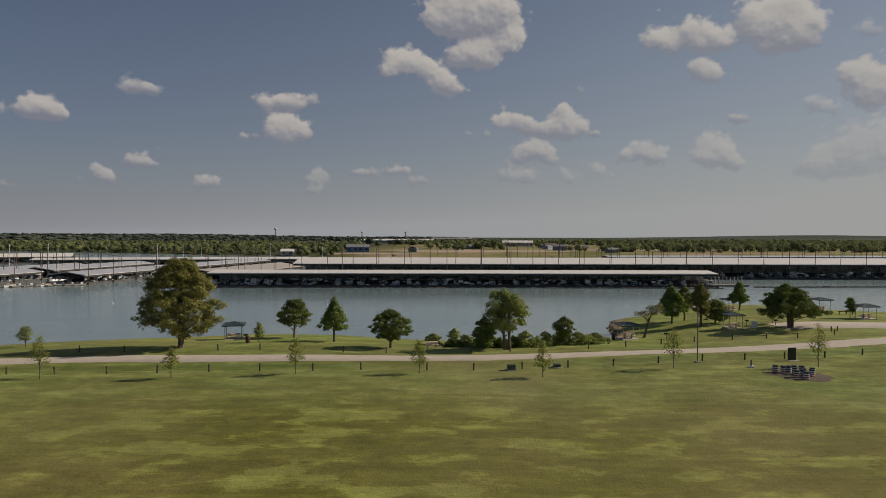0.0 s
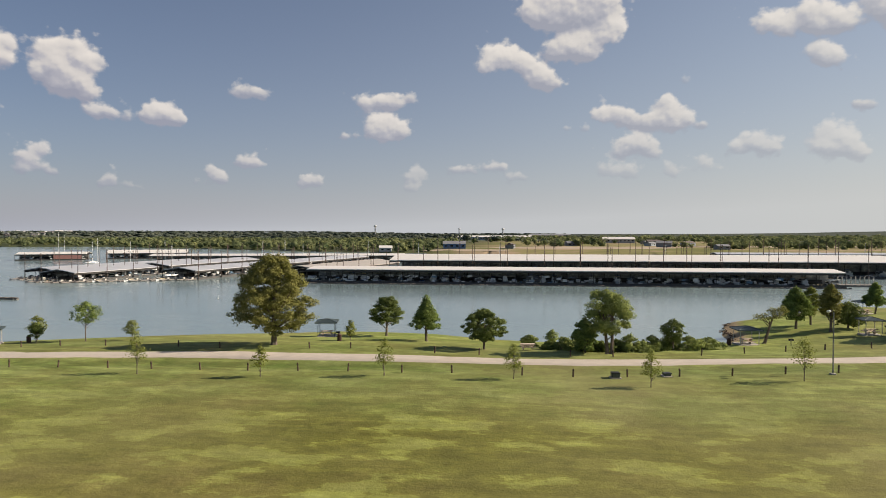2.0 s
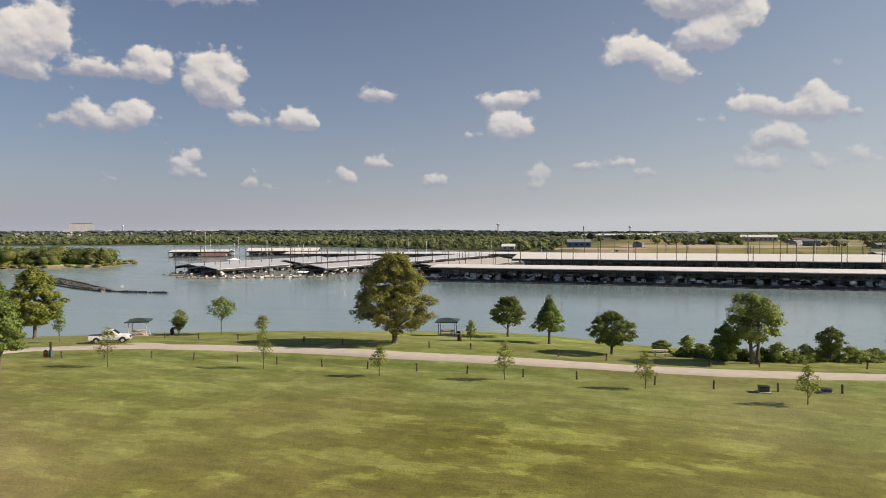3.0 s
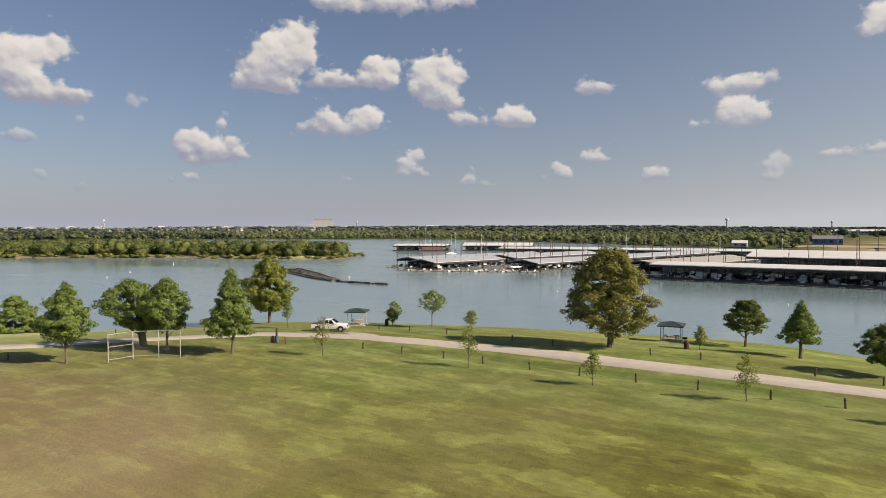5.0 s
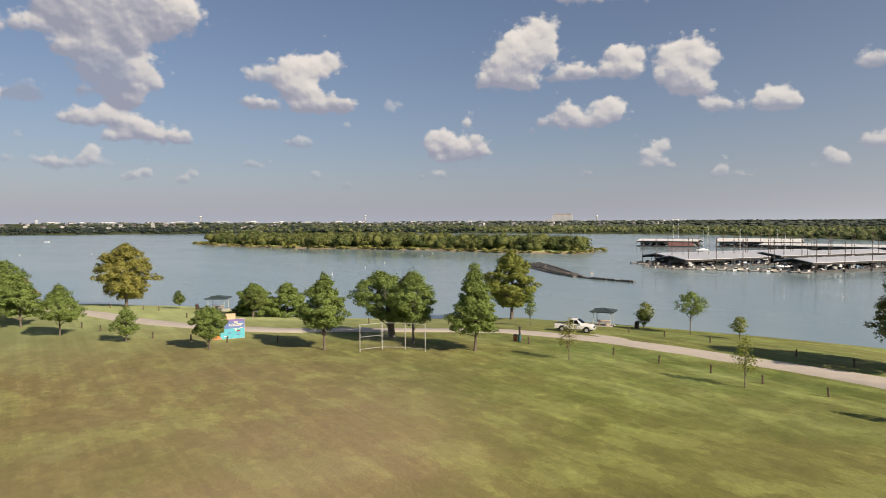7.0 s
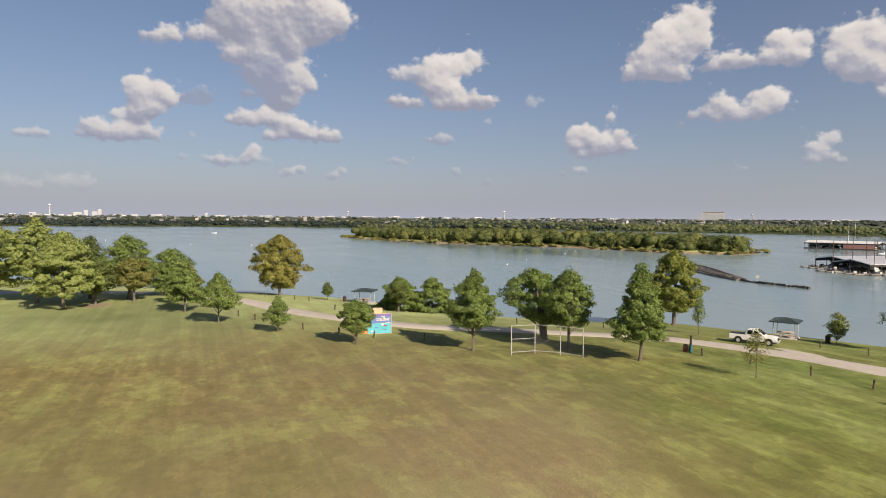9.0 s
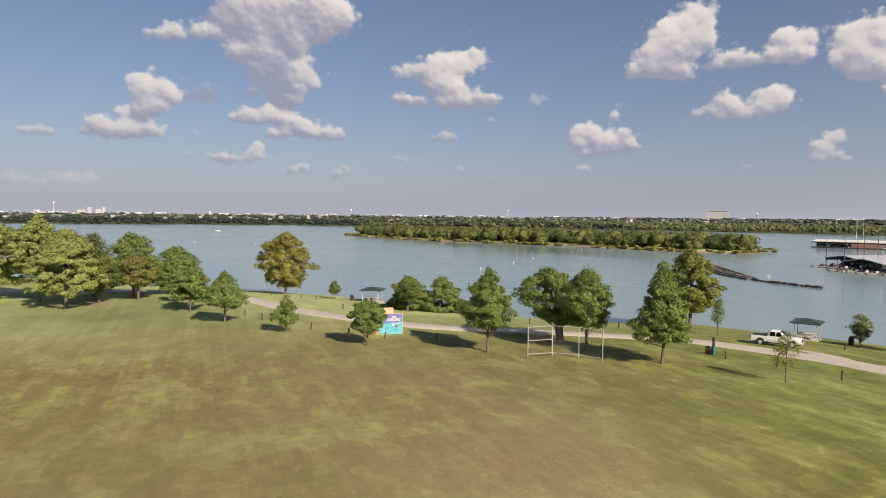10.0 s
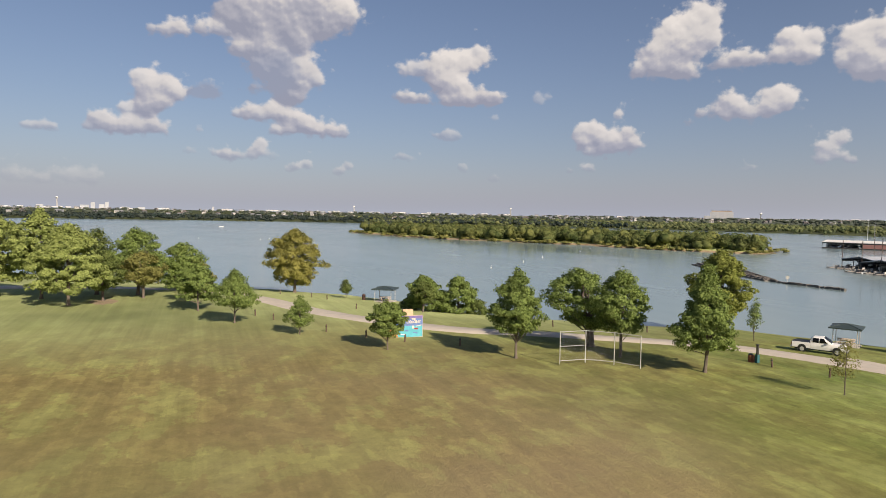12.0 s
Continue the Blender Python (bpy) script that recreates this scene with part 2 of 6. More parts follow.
def heights(x, y):
    """The land's height over the plan: the park and its bank, the island, the far shores."""
    x, y = np.asarray(x, float), np.asarray(y, float)
    wob = 0.8 * np.sin(x * 0.21 + 1.3 * np.sin(y * 0.17)) + 0.5 * np.sin(y * 0.43 + x * 0.11)
    d = np.where(within(x, y, SHORE + [(2500, -2500)]), 1, -1) * off(x, y, SHORE) + 0.5 * wob
    up = np.clip(d / 34, 0, 1)
    park = np.where(d > 0, LAKE + 1.1 * (1 - np.exp(-np.maximum(d, 0) / 1.6)) + 2.1 * up * up * (3 - 2 * up), LAKE + np.maximum(d * 0.25, -2.5))
    isle = np.where(within(x, y, ISLAND), 1, -1) * off(x, y, ISLAND + ISLAND[:1]) + 5 * wob
    isle = np.where(isle > 0, LAKE + 1.5 * (1 - np.exp(-np.maximum(isle, 0) / 6)), LAKE - 2.5)
    far = np.where(within(x, y, FAR_SHORE + [(-4900, -4900), (-4900, 4900), (4900, 4900)]), 1, -1) * off(x, y, FAR_SHORE) + 8 * wob
    hill = np.clip(far / 1800, 0, 1) * np.clip((-x - 600) / 700, 0, 1) * 13 + np.clip(far / 2500, 0, 1) * 4
    hill = hill + 15 * np.exp(-((y - 0.5 * x - 2500) / 700) ** 2) * np.clip((x - 500) / 900, 0, 1) * (1 + 0.25 * np.sin(x * 0.004))
    far = np.where(far > 0, LAKE + 2.2 * (1 - np.exp(-np.maximum(far, 0) / 25)) + hill, LAKE - 2.5)
    return np.maximum(np.maximum(park, isle), far)


def swale(x, y):
    """How deep in the shallow ditch along the road's field side a place lies, 0 to 1."""
    line = sorted(ROAD_LINE[:11])
    south = np.interp(x, [p[0] for p in line], [p[1] for p in line]) - y
    return np.exp(-((south - 5.6) / 2.0) ** 4) * np.clip((x + 82) / 12, 0, 1) * np.clip((80 - x) / 20, 0, 1)


def surface(x, y):
    """The ground as it is built: the land with the lawn's gentle swells."""
    x, y = np.asarray(x, float), np.asarray(y, float)
    z = heights(x, y)
    lawn = np.clip((z + 0.6) / 0.5, 0, 1) * (np.abs(x) < 300)
    return z + lawn * (0.10 * np.sin(x * 0.13 + y * 0.05) + 0.08 * np.sin(y * 0.19 - x * 0.03) - 0.10) - 0.28 * swale(x, y)


def ground(x, y):
    return float(surface(x, y))


def mesh_object(name, verts, faces, material, parent=None, smooth=False):
    me = bpy.data.meshes.new(name)
    me.from_pydata(verts, [], faces)
    me.materials.append(material)
    if smooth:
        me.polygons.foreach_set("use_smooth", [True] * len(me.polygons))
    me.update()
    ob = new(name, me)
    ob.parent = parent
    return ob


def steps(*runs):
    out = []
    for a, b, s in runs:
        out += list(np.arange(a, b, s))
    return np.array(out)


def build_ground():
    xs = steps((-4900, -1500, 200), (-1500, -660, 40), (-660, -260, 12), (-260, 120, 1.5), (120, 300, 12), (300, 1200, 60), (1200, 4901, 200))
    ys = steps((-4900, -900, 250), (-900, -60, 40), (-60, 10, 5), (10, 180, 1.5), (180, 340, 8), (340, 900, 28), (900, 2000, 80), (2000, 4901, 200))
    gx, gy = np.meshgrid(xs, ys)
    gz = surface(gx, gy)
    nx, ny = len(xs), len(ys)
    verts = np.stack([gx.ravel(), gy.ravel(), gz.ravel()], 1)
    i = (np.arange(ny - 1)[:, None] * nx + np.arange(nx - 1)[None]).ravel()
    faces = np.stack([i, i + 1, i + nx + 1, i + nx], 1)
    ob = mesh_object("ground", verts.tolist(), faces.tolist(), GRASS, smooth=True)
    ob.data.attributes.new("swale", "FLOAT", "POINT").data.foreach_set("value", swale(gx, gy).ravel().astype(np.float32))
    return tagged(ob, "mown park grass, dry in patches, sloping to the lake", "ground", kind="structure")


build_ground()
water = mesh_object("water", [(-4900, -4900, LAKE), (4900, -4900, LAKE), (4900, 4900, LAKE), (-4900, 4900, LAKE)], [(0, 1, 2, 3)], WATER)
tagged(water, "calm grey-blue lake water with faint ripples", "lake", kind="structure")


def spline(pts, step=1.0):
    """Points every step metres along a smooth line through pts."""
    out = []
    p = [pts[0]] + list(pts) + [pts[-1]]
    for a, b, c, d in zip(p, p[1:], p[2:], p[3:]):
        n = max(2, int(math.dist(b, c) / step))
        for k in range(n):
            t = k / n
            out.append(tuple(0.5 * (2 * b[j] + (c[j] - a[j]) * t + (2 * a[j] - 5 * b[j] + 4 * c[j] - d[j]) * t * t + (3 * b[j] - a[j] - 3 * c[j] + d[j]) * t ** 3) for j in (0, 1)))
    return out + [tuple(pts[-1])]


def build_strip(name, pts, width, material, label, category):
    line = spline(pts, 1.5)
    verts, faces = [], []
    for i, (x, y) in enumerate(line):
        a, b = line[max(0, i - 1)], line[min(len(line) - 1, i + 1)]
        n = Vector((-(b[1] - a[1]), b[0] - a[0])).normalized()
        wl, wr = (width / 2 + 0.25 * noise.noise((x * 0.3, y * 0.3, s)) for s in (0, 9))
        for w, dz in ((-wl, -0.15), (-wl + 0.2, 0.03), (0, 0.07), (wr - 0.2, 0.03), (wr, -0.15)):
            q = (x + n.x * w, y + n.y * w)
            verts.append((*q, ground(*q) + dz))
        if i:
            k = 5 * i
            faces += [(k - 5 + j, k - 4 + j, k + 1 + j, k + j) for j in range(4)]
    ob = mesh_object(name, verts, faces, material, smooth=True)
    return tagged(ob, label, category, kind="structure")


build_strip("road", ROAD_LINE, 5.0, ROAD, "pale worn gravel park road between wooden bollards", "road")
build_strip("parking_strip", [(57, 113), (68, 113.5), (85, 114), (140, 124)], 8.0, ROAD, "pale gravel parking strip beside the shelters", "parking")


# ---- helpers for things ----
def part(name, bm, material, parent=None, label=""):
    me = bpy.data.meshes.new(name)
    bm.to_mesh(me)
    bm.free()
    me.materials.append(material)
    ob = new(name, me)
    ob.parent = parent
    if label:
        ob["label"] = label
    return ob


def empty(name, m, label, category, group=""):
    ob = new(name)
    ob.empty_display_size = 0.2
    ob.matrix_basis = m
    return tagged(ob, label, category, group)


def box(bm, sx, sy, sz, x=0, y=0, z=0, bevel=0.0, rot=None):
    """A box of that size whose centre is at x, y, z."""
    m = Matrix.Translation((x, y, z)) @ (rot or Matrix()) @ Matrix.Diagonal((sx, sy, sz, 1))
    made = bmesh.ops.create_cube(bm, size=1, matrix=m)["verts"]
    if bevel:
        bmesh.ops.bevel(bm, geom=list({e for v in made for e in v.link_edges}), offset=bevel, segments=1, affect="EDGES")
    return bm


def tube(bm, a, b, r0, r1=None, n=7):
    """A tapered round bar from a to b."""
    a, b = Vector(a), Vector(b)
    m = Matrix.Translation((a + b) / 2) @ (b - a).to_track_quat("Z", "Y").to_matrix().to_4x4()
    bmesh.ops.create_cone(bm, cap_ends=True, segments=n, radius1=r0, radius2=r0 if r1 is None else r1, depth=(b - a).length, matrix=m)
    return bm


# ---- trees ----
def leaf_mesh(name, centres, normals, sizes, material, rng, parent):
    """Many small folded leaf sprays, one quad each."""
    n = len(centres)
    t = rng.normal(size=(n, 3))
    nn = normals + rng.normal(size=(n, 3)) * 0.45
    nn /= np.linalg.norm(nn, axis=1)[:, None] + 1e-9
    u = np.cross(nn, t)
    u /= np.linalg.norm(u, axis=1)[:, None] + 1e-9
    w = np.cross(nn, u)
    s = sizes[:, None]
    long = 0.6 + 0.5 * rng.random((n, 1))
    q = np.stack([centres - u * s * 0.5, centres - w * s * 0.38 * long + nn * s * 0.12, centres + u * s * 0.5, centres + w * s * 0.38 * long + nn * s * 0.1], 1)
    me = bpy.data.meshes.new(name)
    me.vertices.add(4 * n)
    me.vertices.foreach_set("co", q.ravel())
    me.loops.add(4 * n)
    me.loops.foreach_set("vertex_index", np.arange(4 * n, dtype=np.int32))
    me.polygons.add(n)
    me.polygons.foreach_set("loop_start", np.arange(0, 4 * n, 4, dtype=np.int32))
    me.update(calc_edges=True)
    me.materials.append(material)
    ob = new(name, me)
    ob.parent = parent
    return ob


PROFILES = {
    "round": ((0, 0.35), (0.12, 0.72), (0.35, 1.0), (0.6, 0.95), (0.82, 0.66), (0.95, 0.3), (1, 0.05)),
    "broad": ((0, 0.62), (0.12, 0.92), (0.28, 1.0), (0.5, 0.86), (0.72, 0.66), (0.9, 0.42), (1, 0.1)),
    "cone": ((0, 0.55), (0.10, 0.92), (0.3, 0.76), (0.55, 0.50), (0.8, 0.22), (1, 0.0)),
    "oval": ((0, 0.4), (0.15, 0.8), (0.4, 1.0), (0.65, 0.8), (0.85, 0.45), (1, 0.05)),
    "dome": ((0, 0.8), (0.15, 1.0), (0.45, 0.95), (0.75, 0.65), (0.93, 0.32), (1, 0.05)),
    "spade": ((0, 0.5), (0.14, 0.95), (0.28, 1.0), (0.5, 0.76), (0.72, 0.44), (0.9, 0.15), (1, 0.0)),
    "thin": ((0, 0.5), (0.2, 1.0), (0.45, 0.75), (0.7, 0.5), (1, 0.08)),
}


def build_tree(x, y, height, width, profile, leaves, label, base=0.2, count=5000, leaf=0.34, clumps=70, lean=(0, 0), trunk=None, stems=1, seed=1, category="tree", name="tree", sparse=1.0):
    """A tree: a tapered trunk with limbs, and a crown of leaf sprays gathered in clumps."""
    rng = np.random.default_rng(seed)
    width *= 0.90
    base = base * 1.22 + 0.02 if 0.1 < base < 0.3 else base
    near_by = min(1.0, 95 / math.hypot(x + 8, y - 12))
    clumps, count, leaf = int(clumps * 2.8), int(count * 2.45 * near_by), leaf * 0.70 / math.sqrt(near_by)
    root = empty(name, pose(x, y, ground(x, y) - 0.12), label, category)
    hs, rs = zip(*PROFILES[profile])
    low = base * height
    tall = height - low
    # clumps of foliage, kept apart so that shade and gaps show between them, most of them near the crown's uneven skin
    cs, near = [], 0.62 * math.sqrt(width * tall / clumps)
    tries = 0
    while len(cs) < clumps:
        tries += 1
        h = rng.random() ** 0.9
        a = rng.random() * 6.283
        ca, sa = math.cos(a), math.sin(a)
        skin = 1 + (0.55 if stems > 1 else 0.34) * noise.noise((ca * 1.1 + seed * 3.7, sa * 1.1, h * 2.6)) + 0.20 * noise.noise((ca * 2.6, sa * 2.6 + seed * 1.9, h * 5.5))
        r = np.interp(h, hs, rs) * width / 2 * skin * (0.15 + 0.85 * rng.random() ** 0.5)
        c = (r * ca + lean[0] * h, r * sa + lean[1] * h, low + tall * (0.05 + 0.88 * h) + 0.10 * tall * noise.noise((ca * 1.5, sa * 1.5, seed * 2.3)) * h)
        if tries > 40 * clumps or all((c[0] - o[0]) ** 2 + (c[1] - o[1]) ** 2 + 1.6 * (c[2] - o[2]) ** 2 > near * near for o in cs):
            cs.append(c)
    cs = np.array(cs)
    size = 1.42 * near * (0.7 + 0.7 * rng.random(clumps))
    pick = rng.choice(clumps, int(count * sparse), p=size ** 2 / (size ** 2).sum())
    d = rng.normal(size=(len(pick), 3))
    d[:, 2] += 0.25
    d /= np.linalg.norm(d, axis=1)[:, None]
    shell = (0.45 + 0.65 * rng.random(len(pick)) ** 0.7)[:, None]
    pts = cs[pick] + d * shell * size[pick][:, None] * np.array([1.25, 1.25, 0.72])
    pts[:, 2] = np.maximum(pts[:, 2], low * 0.85 + 0.25 * size[pick] * rng.random(len(pick)))
    # sprays that reach out past the clumps
    tips = rng.choice(clumps, len(pick) // 11)
    spoke = rng.integers(0, 5, len(tips))
    way = np.stack([cs[tips, 0] - lean[0] * 0.5, cs[tips, 1] - lean[1] * 0.5, 0.5 * (cs[tips, 2] - low - tall * 0.25)], 1)
    way /= np.linalg.norm(way, axis=1)[:, None] + 1e-9
    turn = np.random.default_rng(seed + 7).normal(size=(clumps, 5, 3)) * 0.32
    way = way + turn[tips, spoke]
    reach = (size[tips] * (0.62 + 0.36 * rng.random(len(tips))))[:, None]
    twigs = cs[tips] + way * reach + rng.normal(size=(len(tips), 3)) * 0.08 * size[tips][:, None]
    twigs[:, 2] = np.maximum(twigs[:, 2], low * 0.8)
    pts, d = np.concatenate([pts, twigs]), np.concatenate([d, way * 0.6])
    axis = np.array([lean[0] * 0.5, lean[1] * 0.5, low + tall * 0.4])
    outw = pts - axis
    outw /= np.linalg.norm(outw, axis=1)[:, None] + 1e-9
    leaf_mesh("crown", pts, d * 0.85 + outw * 0.6 + np.array([0, 0, 0.3]), leaf * (0.6 + 0.8 * rng.random(len(pts))), LEAF[leaves], rng, root)
    # trunk and limbs
    bm = bmesh.new()
    r0 = trunk or 0.022 * height + 0.05
    for k in range(stems):
        foot = Vector(((k - (stems - 1) / 2) * 0.5, 0.1 * k, 0))
        top = Vector((lean[0] * 0.6 + (k - (stems - 1) / 2) * 1.2, lean[1] * 0.6, low + tall * 0.7))
        bend = foot.lerp(top, 0.45) + Vector((rng.normal() * 0.012 * height, rng.normal() * 0.012 * height, 0))
        chain = [foot, foot.lerp(bend, 0.12), bend, bend.lerp(top, 0.5), top]
        radii = [r0 * 1.5, r0, r0 * 0.75, r0 * 0.45, r0 * 0.15]
        for a, b, p, q in zip(chain, chain[1:], radii, radii[1:]):
            tube(bm, a, b, p, q, 8)
        for c in cs[rng.permutation(clumps)[: 14 // stems]]:
            t = min(0.85, max(0.25, (c[2] - tall * 0.25) / height))
            s = foot.lerp(bend, t / 0.5) if t < 0.5 else bend.lerp(top, (t - 0.5) / 0.5)
            tube(bm, s, Vector(c), r0 * 0.32, r0 * 0.07, 5)
    part("trunk", bm, BARK, root)
    return root


# ---- clouds ----
CLOUDS = []


def cloud(puffs, body=1.0, shade=0.0):
    """A cumulus: its puffs as bearing, height and radius in degrees, how dense it is and how much painted shade greys
    it.
    """
    big = max(r for a, e, r in puffs)
    base = min(e - 0.5 * r for a, e, r in puffs if r > 0.6 * big)
    deep = max(0.8, 0.36 * (max(e + r for a, e, r in puffs) - base))
    CLOUDS.extend((a, e, r, body, base, deep, shade) for a, e, r in puffs)


cloud([(-0.7, 19.0, 1.85), (-3.1, 18.9, 2.19), (-5.3, 18.5, 1.36), (0.7, 17.8, 1.17), (-2.4, 17.4, 1.7), (-4.6, 17.4, 1.46), (-0.7, 17.2, 1.27)], 1)
cloud([(-5.6, 16.2, 1.31), (-4.0, 15.8, 1.22), (-2.4, 15.2, 1.36), (-1.3, 14.8, 1.07), (-4.1, 14.4, 0.88), (-3.2, 14.8, 1.22), (-6.3, 16.5, 0.58)], 1)
cloud([(4.1, 14.6, 1.07), (2.9, 14.5, 1.07), (1.7, 14.2, 1.07), (0.7, 13.7, 0.88), (4.6, 13.8, 0.78), (0.2, 12.3, 1.07), (-1.0, 12.2, 0.88), (-0.3, 12.8, 0.97)], 1)
cloud([(14.9, 10.7, 0.97), (13.5, 10.9, 0.88), (12.4, 10.9, 0.97), (11.0, 11.3, 0.58)], 0.95)
cloud([(14.0, 9.2, 0.88), (12.9, 8.9, 1.17), (11.7, 8.4, 0.88), (13.1, 8.0, 0.88), (14.2, 8.4, 0.68), (16.7, 8.1, 0.49), (15.6, 8.2, 0.34)], 0.95)
cloud([(-5.1, 9.7, 0.78), (-6.3, 9.7, 0.88), (-7.5, 9.1, 0.88), (-8.7, 8.8, 0.88), (-9.9, 8.7, 0.97), (-10.6, 9.7, 1.07), (-11.2, 8.6, 0.97), (-11.8, 9.1, 0.58), (-13.1, 8.4, 0.54), (-10.2, 10.4, 0.68)], 0.95)
cloud([(-7.5, 7.2, 1.07), (-8.7, 7.0, 1.07), (-6.6, 6.5, 0.73), (-9.2, 6.3, 0.68)], 0.8)
cloud([(-3.9, 8.5, 0.44), (-2.3, 8.6, 0.39)], 0.6)
cloud([(-17.6, 15.7, 1.07), (-18.9, 15.3, 0.88), (-20.4, 15.9, 1.17), (-21.5, 15.3, 1.27), (-22.5, 15.0, 1.07), (-21.0, 14.7, 0.78)], 0.95)
cloud([(-24.7, 16.6, 1.07), (-25.5, 15.5, 1.36), (-26.7, 16.1, 1.7), (-27.4, 16.9, 1.36), (-27.8, 15.2, 1.56), (-28.6, 14.3, 1.07), (-27.1, 14.3, 0.88), (-25.9, 14.1, 0.68), (-29.1, 15.6, 0.68)], 0.95)
cloud([(-21.5, 13.0, 0.97), (-22.0, 12.4, 0.88), (-21.1, 13.3, 0.68)], 0.85)
cloud([(-31.5, 11.8, 0.88), (-32.4, 11.5, 1.22), (-33.3, 10.8, 1.36), (-32.8, 9.8, 1.07)], 0.85)
cloud([(-29.0, 10.0, 0.68), (-30.1, 9.3, 0.68)], 0.5)
cloud([(31.5, 9.3, 0.88), (30.6, 9.0, 0.97), (32.0, 8.9, 0.68), (29.9, 8.7, 0.49)], 0.95)
cloud([(25.3, 11.2, 0.78), (24.3, 11.3, 0.88), (23.3, 11.2, 0.49)], 0.85)
cloud([(25.2, 5.6, 0.58), (24.4, 5.7, 0.78), (23.8, 5.5, 0.49)], 0.9)
cloud([(26.9, 4.3, 0.78), (27.3, 4.9, 0.54), (26.4, 4.1, 0.49), (28.5, 4.0, 0.39)], 0.9)
cloud([(19.8, 4.1, 0.78), (19.0, 4.2, 0.63), (20.3, 3.9, 0.39)], 0.9)
cloud([(7.0, 5.2, 0.63), (5.8, 5.2, 0.63), (4.3, 5.4, 0.68), (3.2, 5.5, 0.54)], 0.75)
cloud([(2.4, 4.5, 0.68), (1.4, 4.6, 0.49)], 0.5)
cloud([(10.8, 4.7, 0.88), (11.0, 3.7, 0.68), (10.2, 5.0, 0.58)], 0.5)
cloud([(-21.9, 7.2, 1.07), (-23.0, 6.3, 1.17), (-21.5, 6.2, 0.97), (-23.6, 5.5, 0.78)], 0.6)
cloud([(-16.8, 6.9, 1.07), (-17.9, 6.4, 1.07), (-15.4, 6.4, 0.78)], 0.6)
cloud([(-10.8, 4.8, 0.97), (-13.4, 5.3, 0.97)], 0.45)
cloud([(-23.8, 9.1, 0.73), (-24.5, 9.0, 0.44)], 0.8)
cloud([(-11.6, 12.0, 0.39)], 0.5)
cloud([(-5.8, 5.0, 1.17), (-7.5, 4.8, 0.88)], 0.45)
cloud([(-31.6, 5.5, 2.19), (-29.4, 5.0, 1.46), (-33.0, 6.6, 1.95)], 0.4)
cloud([(-32.4, 14.6, 0.68), (-33.2, 14.3, 0.58)], 0.5)
cloud([(73.1, 11.7, 0.97), (72.2, 12.1, 0.68)], 0.8)
cloud([(70.6, 12.4, 1.22), (69.4, 12.5, 1.07), (68.1, 12.6, 0.97), (66.9, 13.2, 0.88), (69.8, 11.1, 1.27), (68.9, 10.7, 1.07), (70.6, 11.4, 0.88), (68.7, 9.7, 0.97), (67.8, 9.6, 0.88), (66.6, 9.8, 0.88), (65.6, 9.7, 0.73), (72.8, 9.6, 0.63), (73.6, 9.8, 0.58), (71.7, 9.6, 0.58), (69.7, 9.4, 0.88), (67.3, 13.5, 0.49)], 1)
cloud([(49.0, 15.7, 1.22), (49.9, 14.8, 1.36), (51.3, 14.3, 1.46), (52.3, 13.1, 1.27), (50.6, 13.4, 1.56), (49.2, 14.4, 1.22), (52.7, 12.0, 1.07), (54.1, 11.7, 0.73), (51.3, 11.8, 1.07), (50.2, 11.3, 0.97), (48.6, 13.7, 0.63)], 1)
cloud([(47.6, 12.0, 0.88), (46.4, 12.2, 0.97), (45.2, 12.0, 0.78), (43.0, 13.6, 0.88), (42.5, 12.9, 1.07), (43.5, 12.2, 0.97), (41.3, 13.3, 0.68), (41.8, 12.2, 0.88)], 1)
cloud([(38.9, 13.3, 0.97), (37.2, 13.5, 1.17), (36.5, 12.6, 1.07), (38.4, 11.9, 1.22), (37.2, 11.2, 1.27), (38.2, 10.6, 0.97), (36.5, 10.3, 0.78), (35.4, 12.8, 0.49), (39.6, 11.5, 0.58)], 1)
cloud([(36.0, 9.0, 0.73), (34.8, 9.0, 0.83), (33.6, 8.8, 0.49)], 0.85)
cloud([(47.1, 9.2, 0.97), (46.4, 8.5, 0.97), (47.6, 8.2, 0.78), (43.7, 9.4, 0.97), (43.1, 9.0, 0.88), (44.2, 8.5, 0.97), (45.4, 8.0, 0.68), (49.2, 8.4, 0.58), (50.0, 7.7, 0.44)], 0.95)
cloud([(57.6, 7.1, 0.88), (56.9, 6.5, 0.97), (58.3, 6.3, 0.78), (58.5, 7.0, 0.68), (55.8, 6.0, 0.97), (54.6, 6.9, 0.78), (54.4, 6.0, 0.78), (56.7, 5.5, 0.88), (55.4, 8.5, 0.54), (57.8, 5.2, 0.58)], 0.95)
cloud([(58.3, 3.9, 0.58), (57.4, 3.9, 0.44), (59.2, 3.8, 0.34)], 0.8)
cloud([(31.0, 9.1, 0.88), (30.1, 8.8, 0.68), (31.7, 8.9, 0.58)], 0.95)
cloud([(39.4, 6.1, 0.68), (40.3, 5.4, 0.78), (39.1, 4.5, 0.63), (40.6, 4.5, 0.58), (38.4, 4.4, 0.34)], 0.85)
cloud([(35.3, 3.7, 0.54), (34.8, 4.1, 0.54)], 0.9)
cloud([(33.6, 3.7, 0.44), (32.5, 3.3, 0.34)], 0.5)
cloud([(45.2, 3.9, 0.54), (45.9, 3.8, 0.34)], 0.7)
cloud([(45.4, 18.2, 1.46), (42.5, 18.5, 1.46), (40.1, 18.1, 1.27), (37.2, 18.4, 1.27), (47.5, 18.5, 0.88), (34.8, 18.7, 0.97)], 0.9)
cloud([(69.6, 6.5, 0.63), (68.6, 6.6, 0.39)], 0.55)
